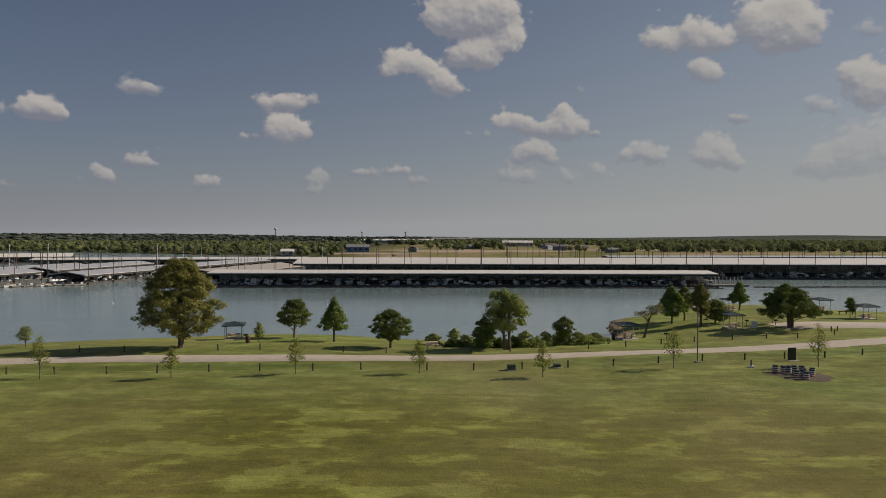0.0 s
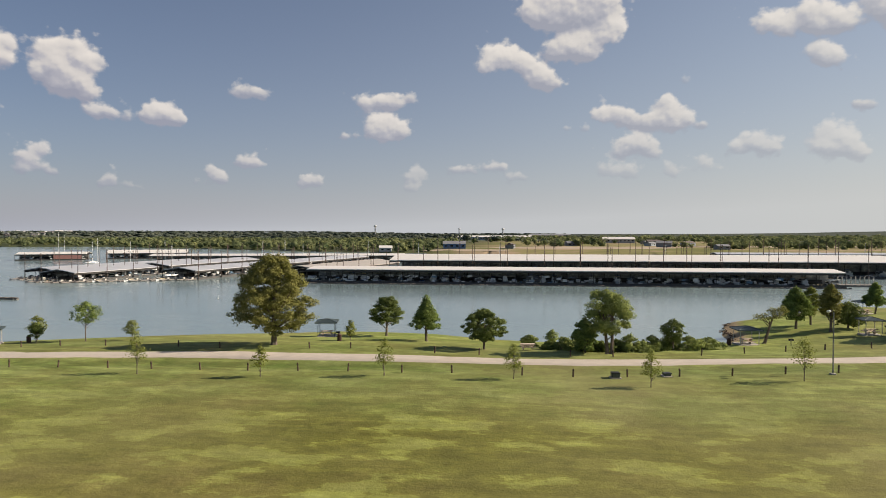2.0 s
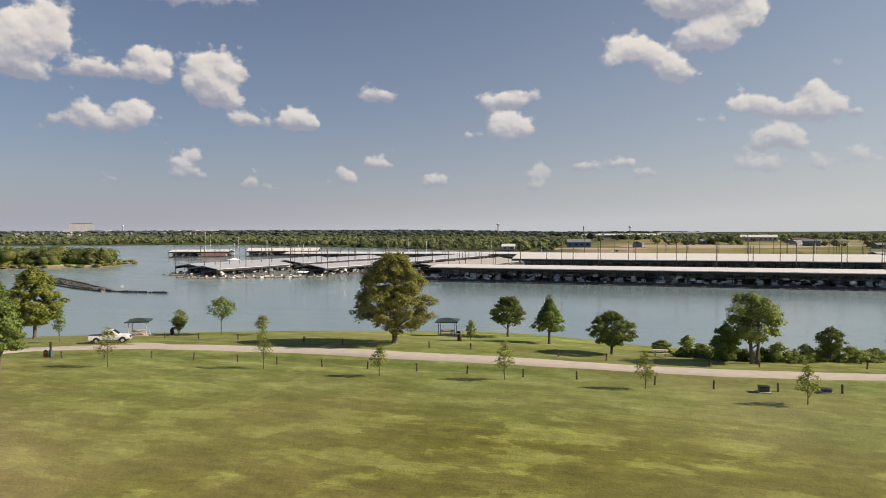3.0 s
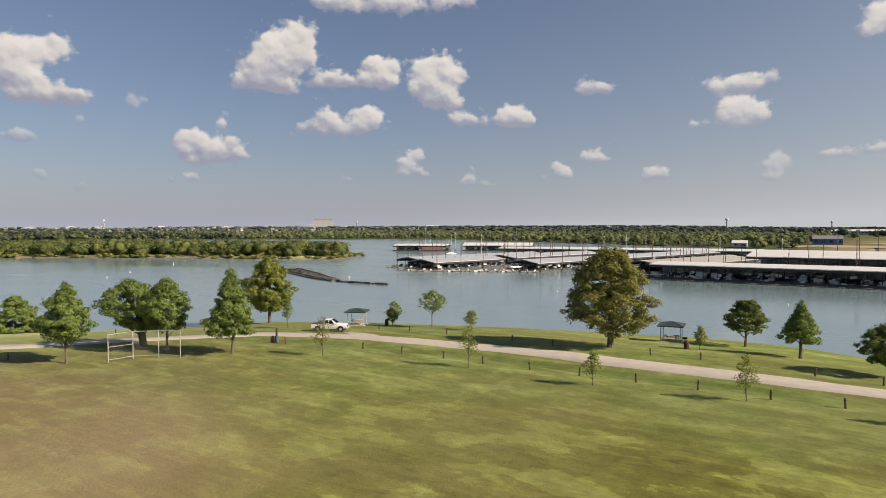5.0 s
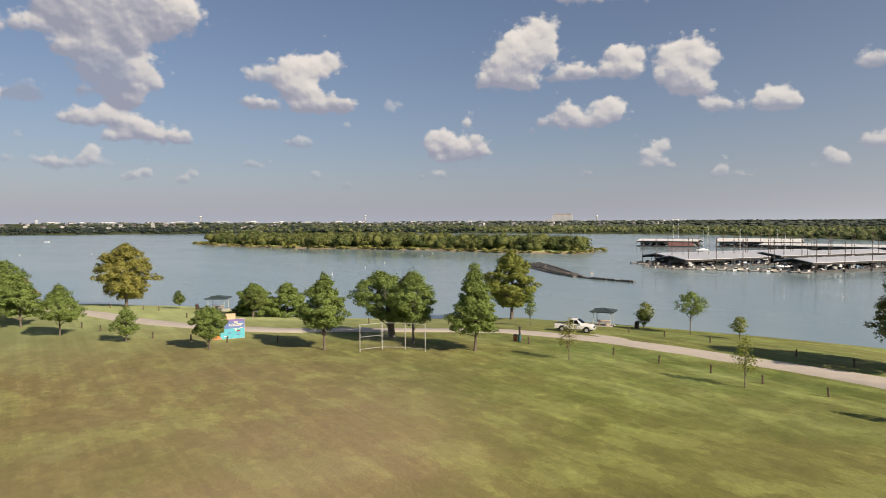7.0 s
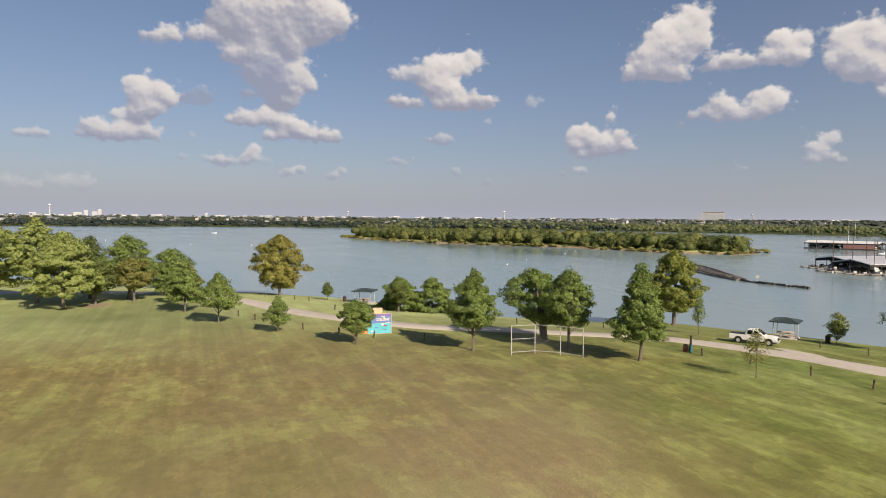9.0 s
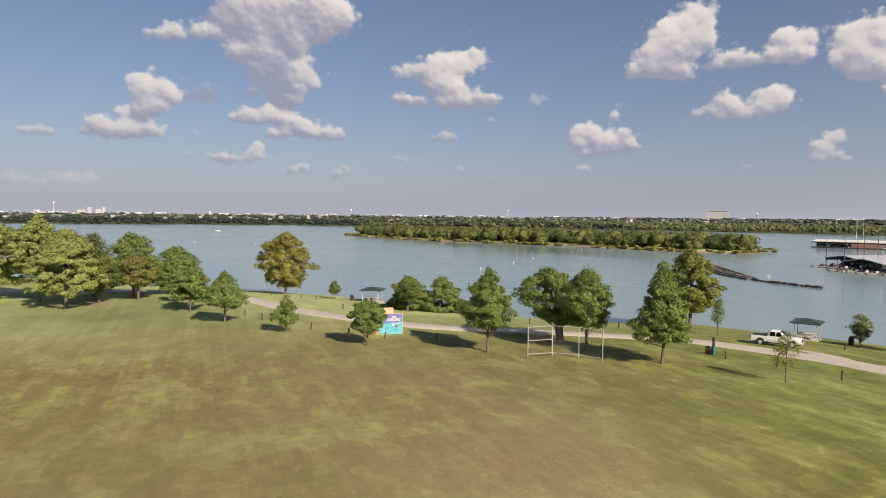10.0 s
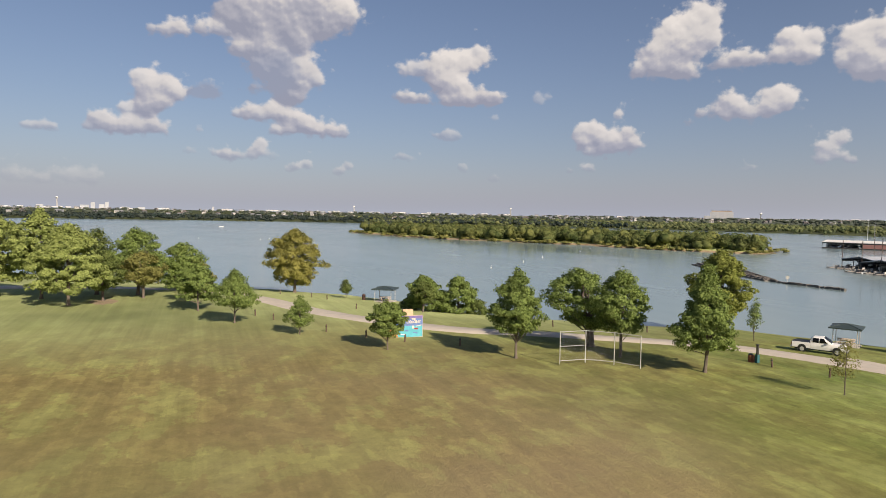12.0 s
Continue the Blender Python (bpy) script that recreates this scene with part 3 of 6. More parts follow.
cloud([(72.9, 4.7, 0.49), (68.3, 3.9, 0.39), (65.5, 3.0, 0.44), (61.9, 9.6, 0.39), (65.8, 8.3, 0.44)], 0.4)
cloud([(86.7, 16.2, 1.7), (84.5, 16.4, 2.19), (82.2, 16.6, 2.19), (79.9, 16.5, 1.7), (78.5, 16.1, 1.27), (87.6, 15.1, 1.07), (85.8, 14.6, 1.56), (83.1, 14.7, 1.85), (80.4, 15.0, 1.36), (85.3, 18.0, 2.19), (81.3, 18.3, 2.19), (83.6, 19.4, 2.43)], 1)
cloud([(89.7, 14.2, 0.73), (91.4, 14.0, 0.83), (92.6, 13.7, 0.73), (93.5, 13.8, 0.39), (88.4, 14.3, 0.68)], 0.95)
cloud([(86.7, 13.0, 1.07), (84.9, 13.3, 1.46), (82.2, 13.8, 1.27), (87.1, 12.4, 0.63)], 0.95)
cloud([(84.0, 12.1, 1.65), (82.7, 10.9, 1.36), (85.1, 11.6, 1.07), (83.6, 10.1, 1.07), (85.8, 9.6, 0.78)], 0.8, 0.5)
cloud([(89.1, 9.2, 0.97), (90.1, 9.2, 0.63)], 0.6, 0.9)
cloud([(81.5, 11.7, 1.17), (82.2, 10.5, 0.97), (80.8, 10.9, 0.63), (83.1, 9.3, 0.88), (82.4, 9.5, 0.88)], 0.95)
cloud([(84.5, 8.3, 0.83), (86.3, 8.1, 0.83), (85.4, 7.9, 0.63), (87.2, 7.9, 0.44), (83.4, 7.9, 0.97), (82.2, 7.5, 0.88)], 0.95)
cloud([(80.8, 6.8, 0.97), (79.4, 6.7, 0.88), (78.3, 6.6, 0.54), (82.9, 6.8, 0.78), (81.7, 7.2, 0.78), (84.0, 6.6, 0.58)], 0.95)
cloud([(93.7, 9.5, 1.22), (92.4, 9.6, 1.22), (91.7, 9.2, 0.78), (93.1, 8.4, 1.07), (93.9, 7.7, 0.88), (94.3, 10.1, 0.63)], 0.95)
cloud([(94.5, 6.4, 0.97), (95.5, 6.1, 0.88), (96.6, 6.3, 0.88), (97.3, 6.8, 0.73), (97.9, 6.1, 0.54), (93.2, 6.4, 0.97), (95.4, 7.7, 0.54)], 0.9)
cloud([(88.0, 4.5, 0.68), (88.8, 4.5, 0.49), (87.0, 4.5, 0.58), (85.4, 5.0, 0.68), (85.2, 5.6, 0.54), (85.9, 4.5, 0.49)], 0.9)
cloud([(84.3, 4.5, 0.58)], 0.45)
cloud([(82.4, 3.7, 0.63), (81.5, 4.0, 0.44), (83.1, 3.4, 0.39)], 0.75)
cloud([(78.7, 3.5, 0.58), (78.0, 4.0, 0.44), (79.2, 3.3, 0.39)], 0.75)
cloud([(100.9, 5.9, 0.58), (101.8, 5.9, 0.44), (100.3, 5.9, 0.49)], 0.75)
cloud([(102.8, 2.4, 0.88), (99.3, 2.2, 0.97), (97.8, 2.3, 0.97), (101.1, 2.0, 0.68)], 0.4)
cloud([(73.5, 4.8, 0.49), (74.2, 4.7, 0.29)], 0.6)
cloud([(69.8, 6.7, 0.63), (70.8, 6.7, 0.34), (69.0, 6.7, 0.34)], 0.65)
cloud([(68.4, 4.1, 0.34), (65.7, 3.0, 0.39), (90.0, 6.5, 0.39), (90.6, 4.8, 0.44), (62.2, 9.9, 0.49), (61.2, 9.9, 0.34)], 0.45)


def cloud_material():
    """Cloud and haze seen against the open sky; clear air lets the sky through."""
    m = bpy.data.materials.new("cloud_and_haze")
    m.use_nodes = True
    nt = m.node_tree
    nt.nodes.clear()
    out, mix, clear, glow = (nt.nodes.new(k) for k in ("ShaderNodeOutputMaterial", "ShaderNodeMixShader", "ShaderNodeBsdfTransparent", "ShaderNodeEmission"))

    def attr(name):
        n = nt.nodes.new("ShaderNodeAttribute")
        n.attribute_name = name
        return n.outputs["Fac"]

    def maths(op, a, b=0.0, clamp=False):
        n = nt.nodes.new("ShaderNodeMath")
        n.operation, n.use_clamp = op, clamp
        for k, v in enumerate((a, b)):
            if isinstance(v, (int, float)):
                n.inputs[k].default_value = v
            else:
                nt.links.new(v, n.inputs[k])
        return n.outputs[0]

    uv = nt.nodes.new("ShaderNodeUVMap").outputs[0]
    fine = fuzz(nt, uv, 1.1, 6, 0.55)
    coarse = fuzz(nt, uv, 0.30, 3, 0.5)

    def billow(vec):
        """Rounded heaps, large with small ones on them."""
        n = nt.nodes.new("ShaderNodeTexVoronoi")
        n.feature = "SMOOTH_F1"
        for key, value in (("Scale", 1.15), ("Detail", 2.0), ("Roughness", 0.40), ("Smoothness", 0.6)):
            n.inputs[key].default_value = value
        nt.links.new(vec, n.inputs["Vector"])
        return maths("SUBTRACT", 0.86, n.outputs["Distance"])

    heaps = billow(uv)
    ragged = maths("ADD", maths("MULTIPLY", maths("SUBTRACT", fine, 0.5), 1.6), maths("MULTIPLY", maths("SUBTRACT", coarse, 0.5), 0.7))
    dens = maths("ADD", maths("ADD", attr("puff"), maths("MULTIPLY", heaps, 0.9)), ragged)
    edge = nt.nodes.new("ShaderNodeMapRange")
    edge.interpolation_type = "SMOOTHSTEP"
    edge.inputs[1].default_value, edge.inputs[2].default_value = 0.03, 0.88
    nt.links.new(dens, edge.inputs[0])
    alpha = maths("MULTIPLY", edge.outputs[0], attr("body"), True)
    # sunlight on the tops and shade on the bases are painted into the glow
    lift = nt.nodes.new("ShaderNodeMapping")
    lift.inputs["Location"].default_value = (0.15, 0.32, 0)
    nt.links.new(uv, lift.inputs[0])
    relief = maths("SUBTRACT", heaps, billow(lift.outputs[0]))
    relief = maths("ADD", maths("MULTIPLY", relief, 0.34), maths("MULTIPLY", maths("SUBTRACT", coarse, 0.5), 0.5))
    tone = maths("ADD", maths("MULTIPLY", attr("sunlit"), 0.8), relief)
    tint = ramp(nt, maths("ADD", tone, 0.5, True), ((0.0, (0.25, 0.26, 0.31)), (0.30, (0.37, 0.365, 0.39)), (0.52, (0.54, 0.51, 0.475)), (0.95, (0.69, 0.64, 0.575))))
    haze = attr("haze")
    c = mixed(nt, maths("DIVIDE", alpha, maths("ADD", maths("ADD", alpha, haze), 0.001), True), mixed(nt, attr("sunward"), mixed(nt, haze, (0.222, 0.230, 0.378), (0.372, 0.394, 0.448)), mixed(nt, haze, (0.40, 0.445, 0.50), (0.462, 0.474, 0.468))), tint)
    cover = maths("SUBTRACT", 1.0, maths("MULTIPLY", maths("SUBTRACT", 1.0, alpha), maths("SUBTRACT", 1.0, haze)), True)
    nt.links.new(c, glow.inputs[0])
    nt.links.new(cover, mix.inputs[0])
    nt.links.new(clear.outputs[0], mix.inputs[1])
    nt.links.new(glow.outputs[0], mix.inputs[2])
    nt.links.new(mix.outputs[0], out.inputs[0])
    return m


def build_clouds():
    az, el = np.arange(-50, 120, 0.3), np.arange(-0.25, 30, 0.25)
    a, e = np.meshgrid(az, el)
    heap, sunlit, total, body = np.zeros(a.shape), np.zeros(a.shape), np.full(a.shape, 1e-6), np.zeros(a.shape)
    for ca, ce, r, b, base, deep, shade in CLOUDS:
        dx, dy = -(a - ca) * np.cos(np.radians(e)), e - ce
        b = b * min(1, 0.45 + 0.55 * r / 0.8)
        r = r * 1.30
        q = (dx / r) ** 2 + (dy / (r * np.where(dy < 0, 0.75, 1.0))) ** 2
        w = np.exp(-3.4 * q)
        flat = np.clip((e - base + 0.55) / 1.1, 0, 1)
        heap += np.exp(-1.6 * q) * flat
        # painted sun and shade: brighter to the upper right, greyer near the base
        sunlit += w * ((0.4 * dx + 0.9 * dy) / r + 0.15 - shade - 0.95 * np.exp(-np.maximum(e - base, 0) / deep))
        body += w * b
        total += w
    puff = np.minimum(1.45 * heap - 0.50, 1.35)
    sunlit, body = np.clip(sunlit / total, -1, 1), np.clip(body / total, 0, 1)
    body = body * np.clip(0.35 + el[:, None] / 9, 0, 1)
    haze = 0.50 * np.exp(-np.maximum(e, 0) / 2.6) + 0.36 * np.exp(-np.maximum(e, 0) / 16) + 0.50 * np.exp(-np.maximum(e, 0) / 20) * np.clip((42 - a) / 66, 0, 1)
    haze = np.minimum(haze, 0.97)
    sunward = np.clip((55 - a) / 85, 0, 1)
    far = 4650
    ar, er = np.radians(a), np.radians(e)
    verts = np.stack([-np.sin(ar) * np.cos(er) * far - 10, np.cos(ar) * np.cos(er) * far + 10, np.sin(er) * far + 14], -1).reshape(-1, 3)
    nx, ny = len(az), len(el)
    i = (np.arange(ny - 1)[:, None] * nx + np.arange(nx - 1)[None]).ravel()
    faces = np.stack([i, i + 1, i + nx + 1, i + nx], 1)
    ob = mesh_object("backdrop", verts.tolist(), faces.tolist(), cloud_material(), smooth=True)
    me = ob.data
    for name, values in (("puff", puff), ("sunlit", sunlit), ("body", body), ("haze", haze), ("sunward", sunward)):
        me.attributes.new(name, "FLOAT", "POINT").data.foreach_set("value", values.ravel().astype(np.float32))
    uv = me.uv_layers.new(name="sky")
    idx = faces.ravel()
    uv.data.foreach_set("uv", np.stack([-a.ravel()[idx], e.ravel()[idx] * 1.15], 1).ravel().astype(np.float32))
    return tagged(ob, "scattered fair-weather cumulus over a pale hazy horizon", "sky", kind="structure")


build_clouds()


# ---- the park's trees ----
build_tree(-36.1, 91.4, 12.9, 12.6, "broad", "olive", "large broad tree with dense olive-brown foliage on the bank", 0.10, 17000, 0.34, 120, seed=3, trunk=0.42)
build_tree(-24.4, 108.8, 6.5, 6.2, "dome", "dark", "round dark-green tree on the lake bank", 0.24, 5000, 0.30, 60, seed=4)
build_tree(-16.6, 101.3, 6.9, 5.4, "cone", "green", "cone-shaped green tree on the lake bank", 0.2, 5000, 0.30, 60, seed=5)
build_tree(-7.4, 93.6, 5.6, 6.8, "round", "dark", "round dark-green tree with a wide crown above the water", 0.16, 6000, 0.28, 70, seed=6)
build_tree(8.9, 91.9, 8.5, 6.6, "round", "willow", "pale green willow leaning over scrub on the shore", 0.24, 5600, 0.32, 34, lean=(-0.6, 0.3), stems=2, seed=7)
build_tree(5.9, 93.5, 4.6, 3.8, "round", "green", "bushy green tree in the shoreline scrub", 0.05, 4000, 0.30, 45, seed=8)
build_tree(18.2, 99.6, 4.4, 3.6, "round", "dark", "small dark tree standing in shoreline scrub", 0.3, 2200, 0.26, 30, seed=9)
build_tree(1.7, 101.6, 2.6, 2.1, "round", "light", "small pale green tree at the water's edge", 0.2, 900, 0.22, 20, seed=10)
# young trees along the road
for k, (x, y, h, w, leaves) in enumerate(((-42.6, 70.0, 4.9, 2.4, "yellow"), (-28.8, 70.2, 3.5, 2.2, "yellow"), (-16.0, 72.1, 4.0, 2.6, "yellow"), (-2.6, 72.7, 3.8, 2.3, "yellow"),
                                          (10.8, 71.5, 3.8, 2.3, "yellow"), (26.3, 75.6, 4.8, 2.9, "yellow"), (43.7, 77.1, 5.3, 2.4, "yellow"), (-59.2, 64.9, 4.8, 2.5, "olive"))):
    build_tree(x, y, h, w, "thin", leaves, "slender young tree with thin pale foliage in mown grass", 0.22, 620, 0.21, 30, seed=20 + k, trunk=0.05, name="young_tree", sparse=0.6)
build_tree(-62.2, 98.8, 3.3, 2.4, "round", "yellow", "small yellowing tree on the lake bank", 0.25, 700, 0.22, 24, seed=31, trunk=0.06)
build_tree(-27.1, 97.6, 3.2, 1.7, "oval", "yellow", "small yellowing tree beside a picnic shelter", 0.15, 700, 0.2, 22, seed=32, trunk=0.05)
# the point with the shelters
build_tree(33.8, 111.4, 5.8, 4.0, "dome", "olive", "crooked bare-limbed tree leaning over the bank", 0.62, 700, 0.24, 16, lean=(2.6, 0), seed=33, trunk=0.26)
build_tree(43.5, 126.1, 7.7, 5.4, "spade", "green", "upright green tree on the grassy point", 0.15, 5000, 0.32, 50, seed=34)
build_tree(47.3, 129.9, 6.8, 3.6, "oval", "yellow", "upright olive-green tree on the grassy point", 0.2, 3500, 0.3, 40, seed=35)
build_tree(46.9, 120.7, 8.1, 3.9, "oval", "olive", "tall narrow olive tree behind a lamp post", 0.2, 4200, 0.32, 46, seed=36)
build_tree(50.5, 123.0, 4.6, 5.6, "broad", "dark", "low dark tree with drooping limbs on the point", 0.1, 2600, 0.3, 36, seed=37)
build_tree(64.6, 144.7, 6.4, 5.1, "cone", "green", "green tree behind the far picnic shelter", 0.2, 4000, 0.34, 44, seed=38)
build_tree(58.3, 111.1, 7.4, 10.9, "dome", "dark", "wide dark-green spreading tree with two trunks", 0.17, 10000, 0.34, 100, lean=(-0.8, 0), stems=2, seed=39, trunk=0.28)
build_tree(58.3, 117.3, 3.0, 2.1, "round", "light", "small green tree beside the parking strip", 0.2, 900, 0.24, 22, seed=40, trunk=0.06)
build_tree(75.8, 123.5, 4.0, 2.3, "oval", "dark", "small dark tree beside a picnic shelter", 0.2, 1100, 0.26, 24, seed=41, trunk=0.07)
# the road's bend and the ball field
build_tree(-69.0, 97.4, 6.3, 4.8, "round", "green", "small open-crowned tree with a forked trunk at the shore", 0.45, 1500, 0.26, 36, seed=42, trunk=0.09)
build_tree(-75.8, 95.4, 3.2, 2.5, "oval", "dark", "small dark-green tree at the shore", 0.2, 1200, 0.22, 26, seed=43, trunk=0.06)
build_tree(-95.8, 86.2, 12.0, 9.8, "oval", "yellow", "tall yellow-green tree with a full crown by the water", 0.12, 12000, 0.38, 95, seed=44, trunk=0.3)
build_tree(-83.1, 79.7, 5.3, 1.9, "thin", "green", "slim young tree behind a conical tree", 0.3, 900, 0.24, 26, seed=45, trunk=0.06, sparse=0.6)
build_tree(-69.0, 59.8, 10.0, 7.0, "cone", "green", "tall conical green tree beside the road", 0.135, 10000, 0.30, 95, seed=46, trunk=0.17)
build_tree(-82.9, 56.6, 8.6, 9.2, "round", "green", "spreading oak with a leaning limb behind a backstop", 0.18, 8000, 0.32, 70, lean=(-0.8, -0.9), stems=2, seed=47, trunk=0.3)
build_tree(-77.2, 56.5, 8.9, 6.6, "oval", "green", "upright green tree behind a wire backstop", 0.2, 6500, 0.30, 66, seed=48, trunk=0.15)
build_tree(-80.1, 46.3, 9.2, 6.4, "spade", "green", "tall oval green tree on the ball field", 0.2, 8500, 0.30, 85, seed=49, trunk=0.15)
build_tree(-122.7, 50.8, 5.9, 6.9, "dome", "green", "bushy green shore tree in full leaf", 0.05, 8000, 0.34, 50, seed=50)
build_tree(-120.8, 56.1, 6.0, 7.2, "dome", "green", "bushy green shore tree with dark undergrowth", 0.04, 8000, 0.34, 50, seed=51)
build_tree(-119.3, 49.6, 4.9, 4.3, "round", "dark", "small dark-olive tree on the grassy bank", 0.25, 2600, 0.26, 36, seed=52)
build_tree(-86.5, 34.9, 5.3, 4.3, "round", "green", "round-headed green tree beside a painted mural", 0.2, 5200, 0.26, 60, seed=53, trunk=0.09)
build_tree(-96.5, 27.4, 4.6, 3.4, "spade", "green", "small green tree in mown grass", 0.16, 1700, 0.26, 32, seed=54, trunk=0.08)
build_tree(-107.3, 20.9, 7.1, 5.9, "spade", "green", "open-crowned green tree in mown grass", 0.2, 4200, 0.30, 50, seed=55, trunk=0.11)
build_tree(-119.5, 16.6, 6.5, 6.0, "dome", "green", "green tree with a low full crown in mown grass", 0.18, 5000, 0.32, 55, seed=56, trunk=0.13)
build_tree(-129.3, 14.8, 5.6, 3.6, "round", "green", "small green tree in a loose row", 0.2, 2400, 0.30, 34, seed=57)
build_tree(-153.4, 34.3, 12.8, 12.4, "round", "orange", "large tree with turning orange-brown foliage at the shore", 0.08, 13000, 0.40, 110, seed=58, trunk=0.3)
build_tree(-140.4, 41.8, 3.7, 2.4, "oval", "dark", "small dark-green tree at the shore", 0.2, 1200, 0.24, 26, seed=59, trunk=0.06)
build_tree(-79.0, 99.5, 4.1, 3.0, "oval", "yellow", "small thin-leaved tree beside a dark-red litter drum", 0.22, 1500, 0.24, 28, seed=60, trunk=0.07, sparse=0.5)
# the grove by the shore
build_tree(-128.3, -0.8, 11.7, 11.6, "dome", "light", "tall pale green tree in the shore grove", 0.12, 14000, 0.42, 95, seed=61, trunk=0.24)
build_tree(-136.5, -5.8, 13.8, 9.6, "oval", "light", "tall green tree with a bare forked trunk in the grove", 0.22, 9500, 0.42, 85, seed=62, trunk=0.24)
build_tree(-140.4, -13.0, 13.0, 12.4, "dome", "light", "tall pale green tree at the grove's edge", 0.13, 10000, 0.44, 85, seed=63, trunk=0.24)
build_tree(-132.5, 3.1, 7.8, 6.2, "round", "dark", "dark-green tree in the shore grove", 0.16, 4200, 0.34, 46, seed=64)
build_tree(-141.6, 1.1, 11.2, 6.6, "oval", "dark", "tall dark tree at the back of the grove", 0.1, 4200, 0.38, 46, seed=65)
build_tree(-134.8, 8.5, 7.6, 7.2, "round", "olive", "olive-green tree in the shore grove", 0.2, 4200, 0.34, 46, seed=66)
build_tree(-139.0, 7.4, 10.8, 11.0, "dome", "green", "broad green tree in the shore grove", 0.12, 7500, 0.40, 70, seed=67)
build_tree(-143.5, 14.0, 8.6, 9.6, "dome", "green", "green tree at the grove's lake side", 0.06, 6000, 0.40, 60, seed=68)
build_tree(-149.0, 15.5, 6.4, 8.6, "dome", "olive", "low olive-green tree at the grove's lake side", 0.05, 5000, 0.40, 50, seed=69)
build_tree(-146.0, -16.0, 10.0, 8.0, "round", "green", "green tree at the back of the grove", 0.1, 5000, 0.44, 55, seed=70)


# ---- woods ----
bm = bmesh.new()
bmesh.ops.create_icosphere(bm, subdivisions=2, radius=1)
SHELL, SHELL_FACES = np.array([v.co[:] for v in bm.verts]), np.array([[v.index for v in f.verts] for f in bm.faces])
bm.free()


def build_woods(name, spots, leaves, label, sprays, spray, seed, hulls=2):
    """Woods too far off to count: every tree is a tuft of leaf sprays round its own centre. Spots: x, y, height, width."""
    rng = np.random.default_rng(seed)
    pts, nor, siz, hearts = [], [], [], []
    for x, y, h, w in spots:
        z = ground(x, y)
        n = int(sprays * (0.7 + 0.6 * rng.random()))
        k = 5
        lob = rng.normal(size=(k, 3)) * np.array([0.16, 0.16, 0.0]) * np.array([w, w, h])
        lob[:, 2] = h * rng.uniform(0.14, 0.58, k)
        d = rng.normal(size=(n, 3))
        d[:, 2] = np.where(rng.random(n) < 0.75, np.abs(d[:, 2]), d[:, 2])
        d /= np.linalg.norm(d, axis=1)[:, None]
        q = lob[rng.integers(0, k, n)] + d * np.array([w * 0.33, w * 0.33, h * 0.36]) * (0.85 + 0.17 * rng.random((n, 1)))
        q[:, 2] = np.clip(q[:, 2], 0.3, h * 1.02)
        hearts += [(c + np.array([x, y, z]), np.array([w * 0.25, w * 0.25, h * 0.29])) for c in lob[:hulls]]
        pts.append(q + np.array([x, y, z]))
        nor.append(d * 2.2 + np.array([0, 0, 0.5]))
        siz.append(spray * (0.6 + 0.8 * rng.random(n)))
    ob = leaf_mesh(name, np.concatenate(pts), np.concatenate(nor), np.concatenate(siz), LEAF[leaves], rng, None)
    body = bmesh.new()
    body.from_mesh(ob.data)
    heart = bpy.data.meshes.new("crowns")
    n = len(SHELL)
    verts = np.concatenate([c + SHELL * s * (1 + 0.16 * rng.normal(size=(n, 1))) for c, s in hearts])
    faces = (np.arange(len(hearts))[:, None, None] * n + SHELL_FACES[None]).reshape(-1, 3)
    heart.from_pydata(verts.tolist(), [], faces.tolist())
    heart.polygons.foreach_set("use_smooth", [True] * len(heart.polygons))
    body.from_mesh(heart)
    body.to_mesh(ob.data)
    body.free()
    return tagged(ob, label, "woods", kind="stuff")


def scatter(n, x0, x1, y0, y1, keep, size, seed):
    rng = np.random.default_rng(seed)
    x, y = rng.uniform(x0, x1, n), rng.uniform(y0, y1, n)
    ok = keep(x, y)
    x, y = x[ok], y[ok]
    h = size * (0.6 + 0.6 * rng.random(len(x)))
    return list(zip(x, y, h, h * (0.75 + 0.4 * rng.random(len(x)))))


def on_isle(x, y):
    return within(x, y, ISLAND) & (off(x, y, ISLAND + ISLAND[:1]) > 9)


def far_off(x, y):
    return np.where(within(x, y, FAR_SHORE + [(-4900, -4900), (-4900, 4900), (4900, 4900)]), 1, -1) * off(x, y, FAR_SHORE)


def west_wood(x, y):
    f = far_off(x, y)
    return (f > 4) & (f < 420) & (x < -60 - 0.06 * y)


isle_trees = [(x, y, h, w * 1.35) for x, y, h, w in scatter(2300, -640, -270, 140, 335, on_isle, 8.8, 80)]
build_woods("island_woods", isle_trees, "wood", "dense green woods covering a low island", 190, 1.0, 81, 2)
rim = [(x + random.uniform(-4, 4), y + random.uniform(-1, 5), 1.1 + 1.8 * random.random() ** 2, 5.0) for x, y in spline(ISLAND + ISLAND[:1], 2.2)]
build_woods("island_scrub", [(x * 0.985 - 6.6, y * 0.985 + 3.4, h, w) for x, y, h, w in rim], "olive", "straw-coloured scrub along the island's rim", 60, 0.6, 82)
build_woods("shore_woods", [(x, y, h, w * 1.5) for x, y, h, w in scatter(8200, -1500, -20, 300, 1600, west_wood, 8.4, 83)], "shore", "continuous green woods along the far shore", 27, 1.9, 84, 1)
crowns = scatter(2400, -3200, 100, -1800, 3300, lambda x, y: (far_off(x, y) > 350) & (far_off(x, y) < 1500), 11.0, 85)
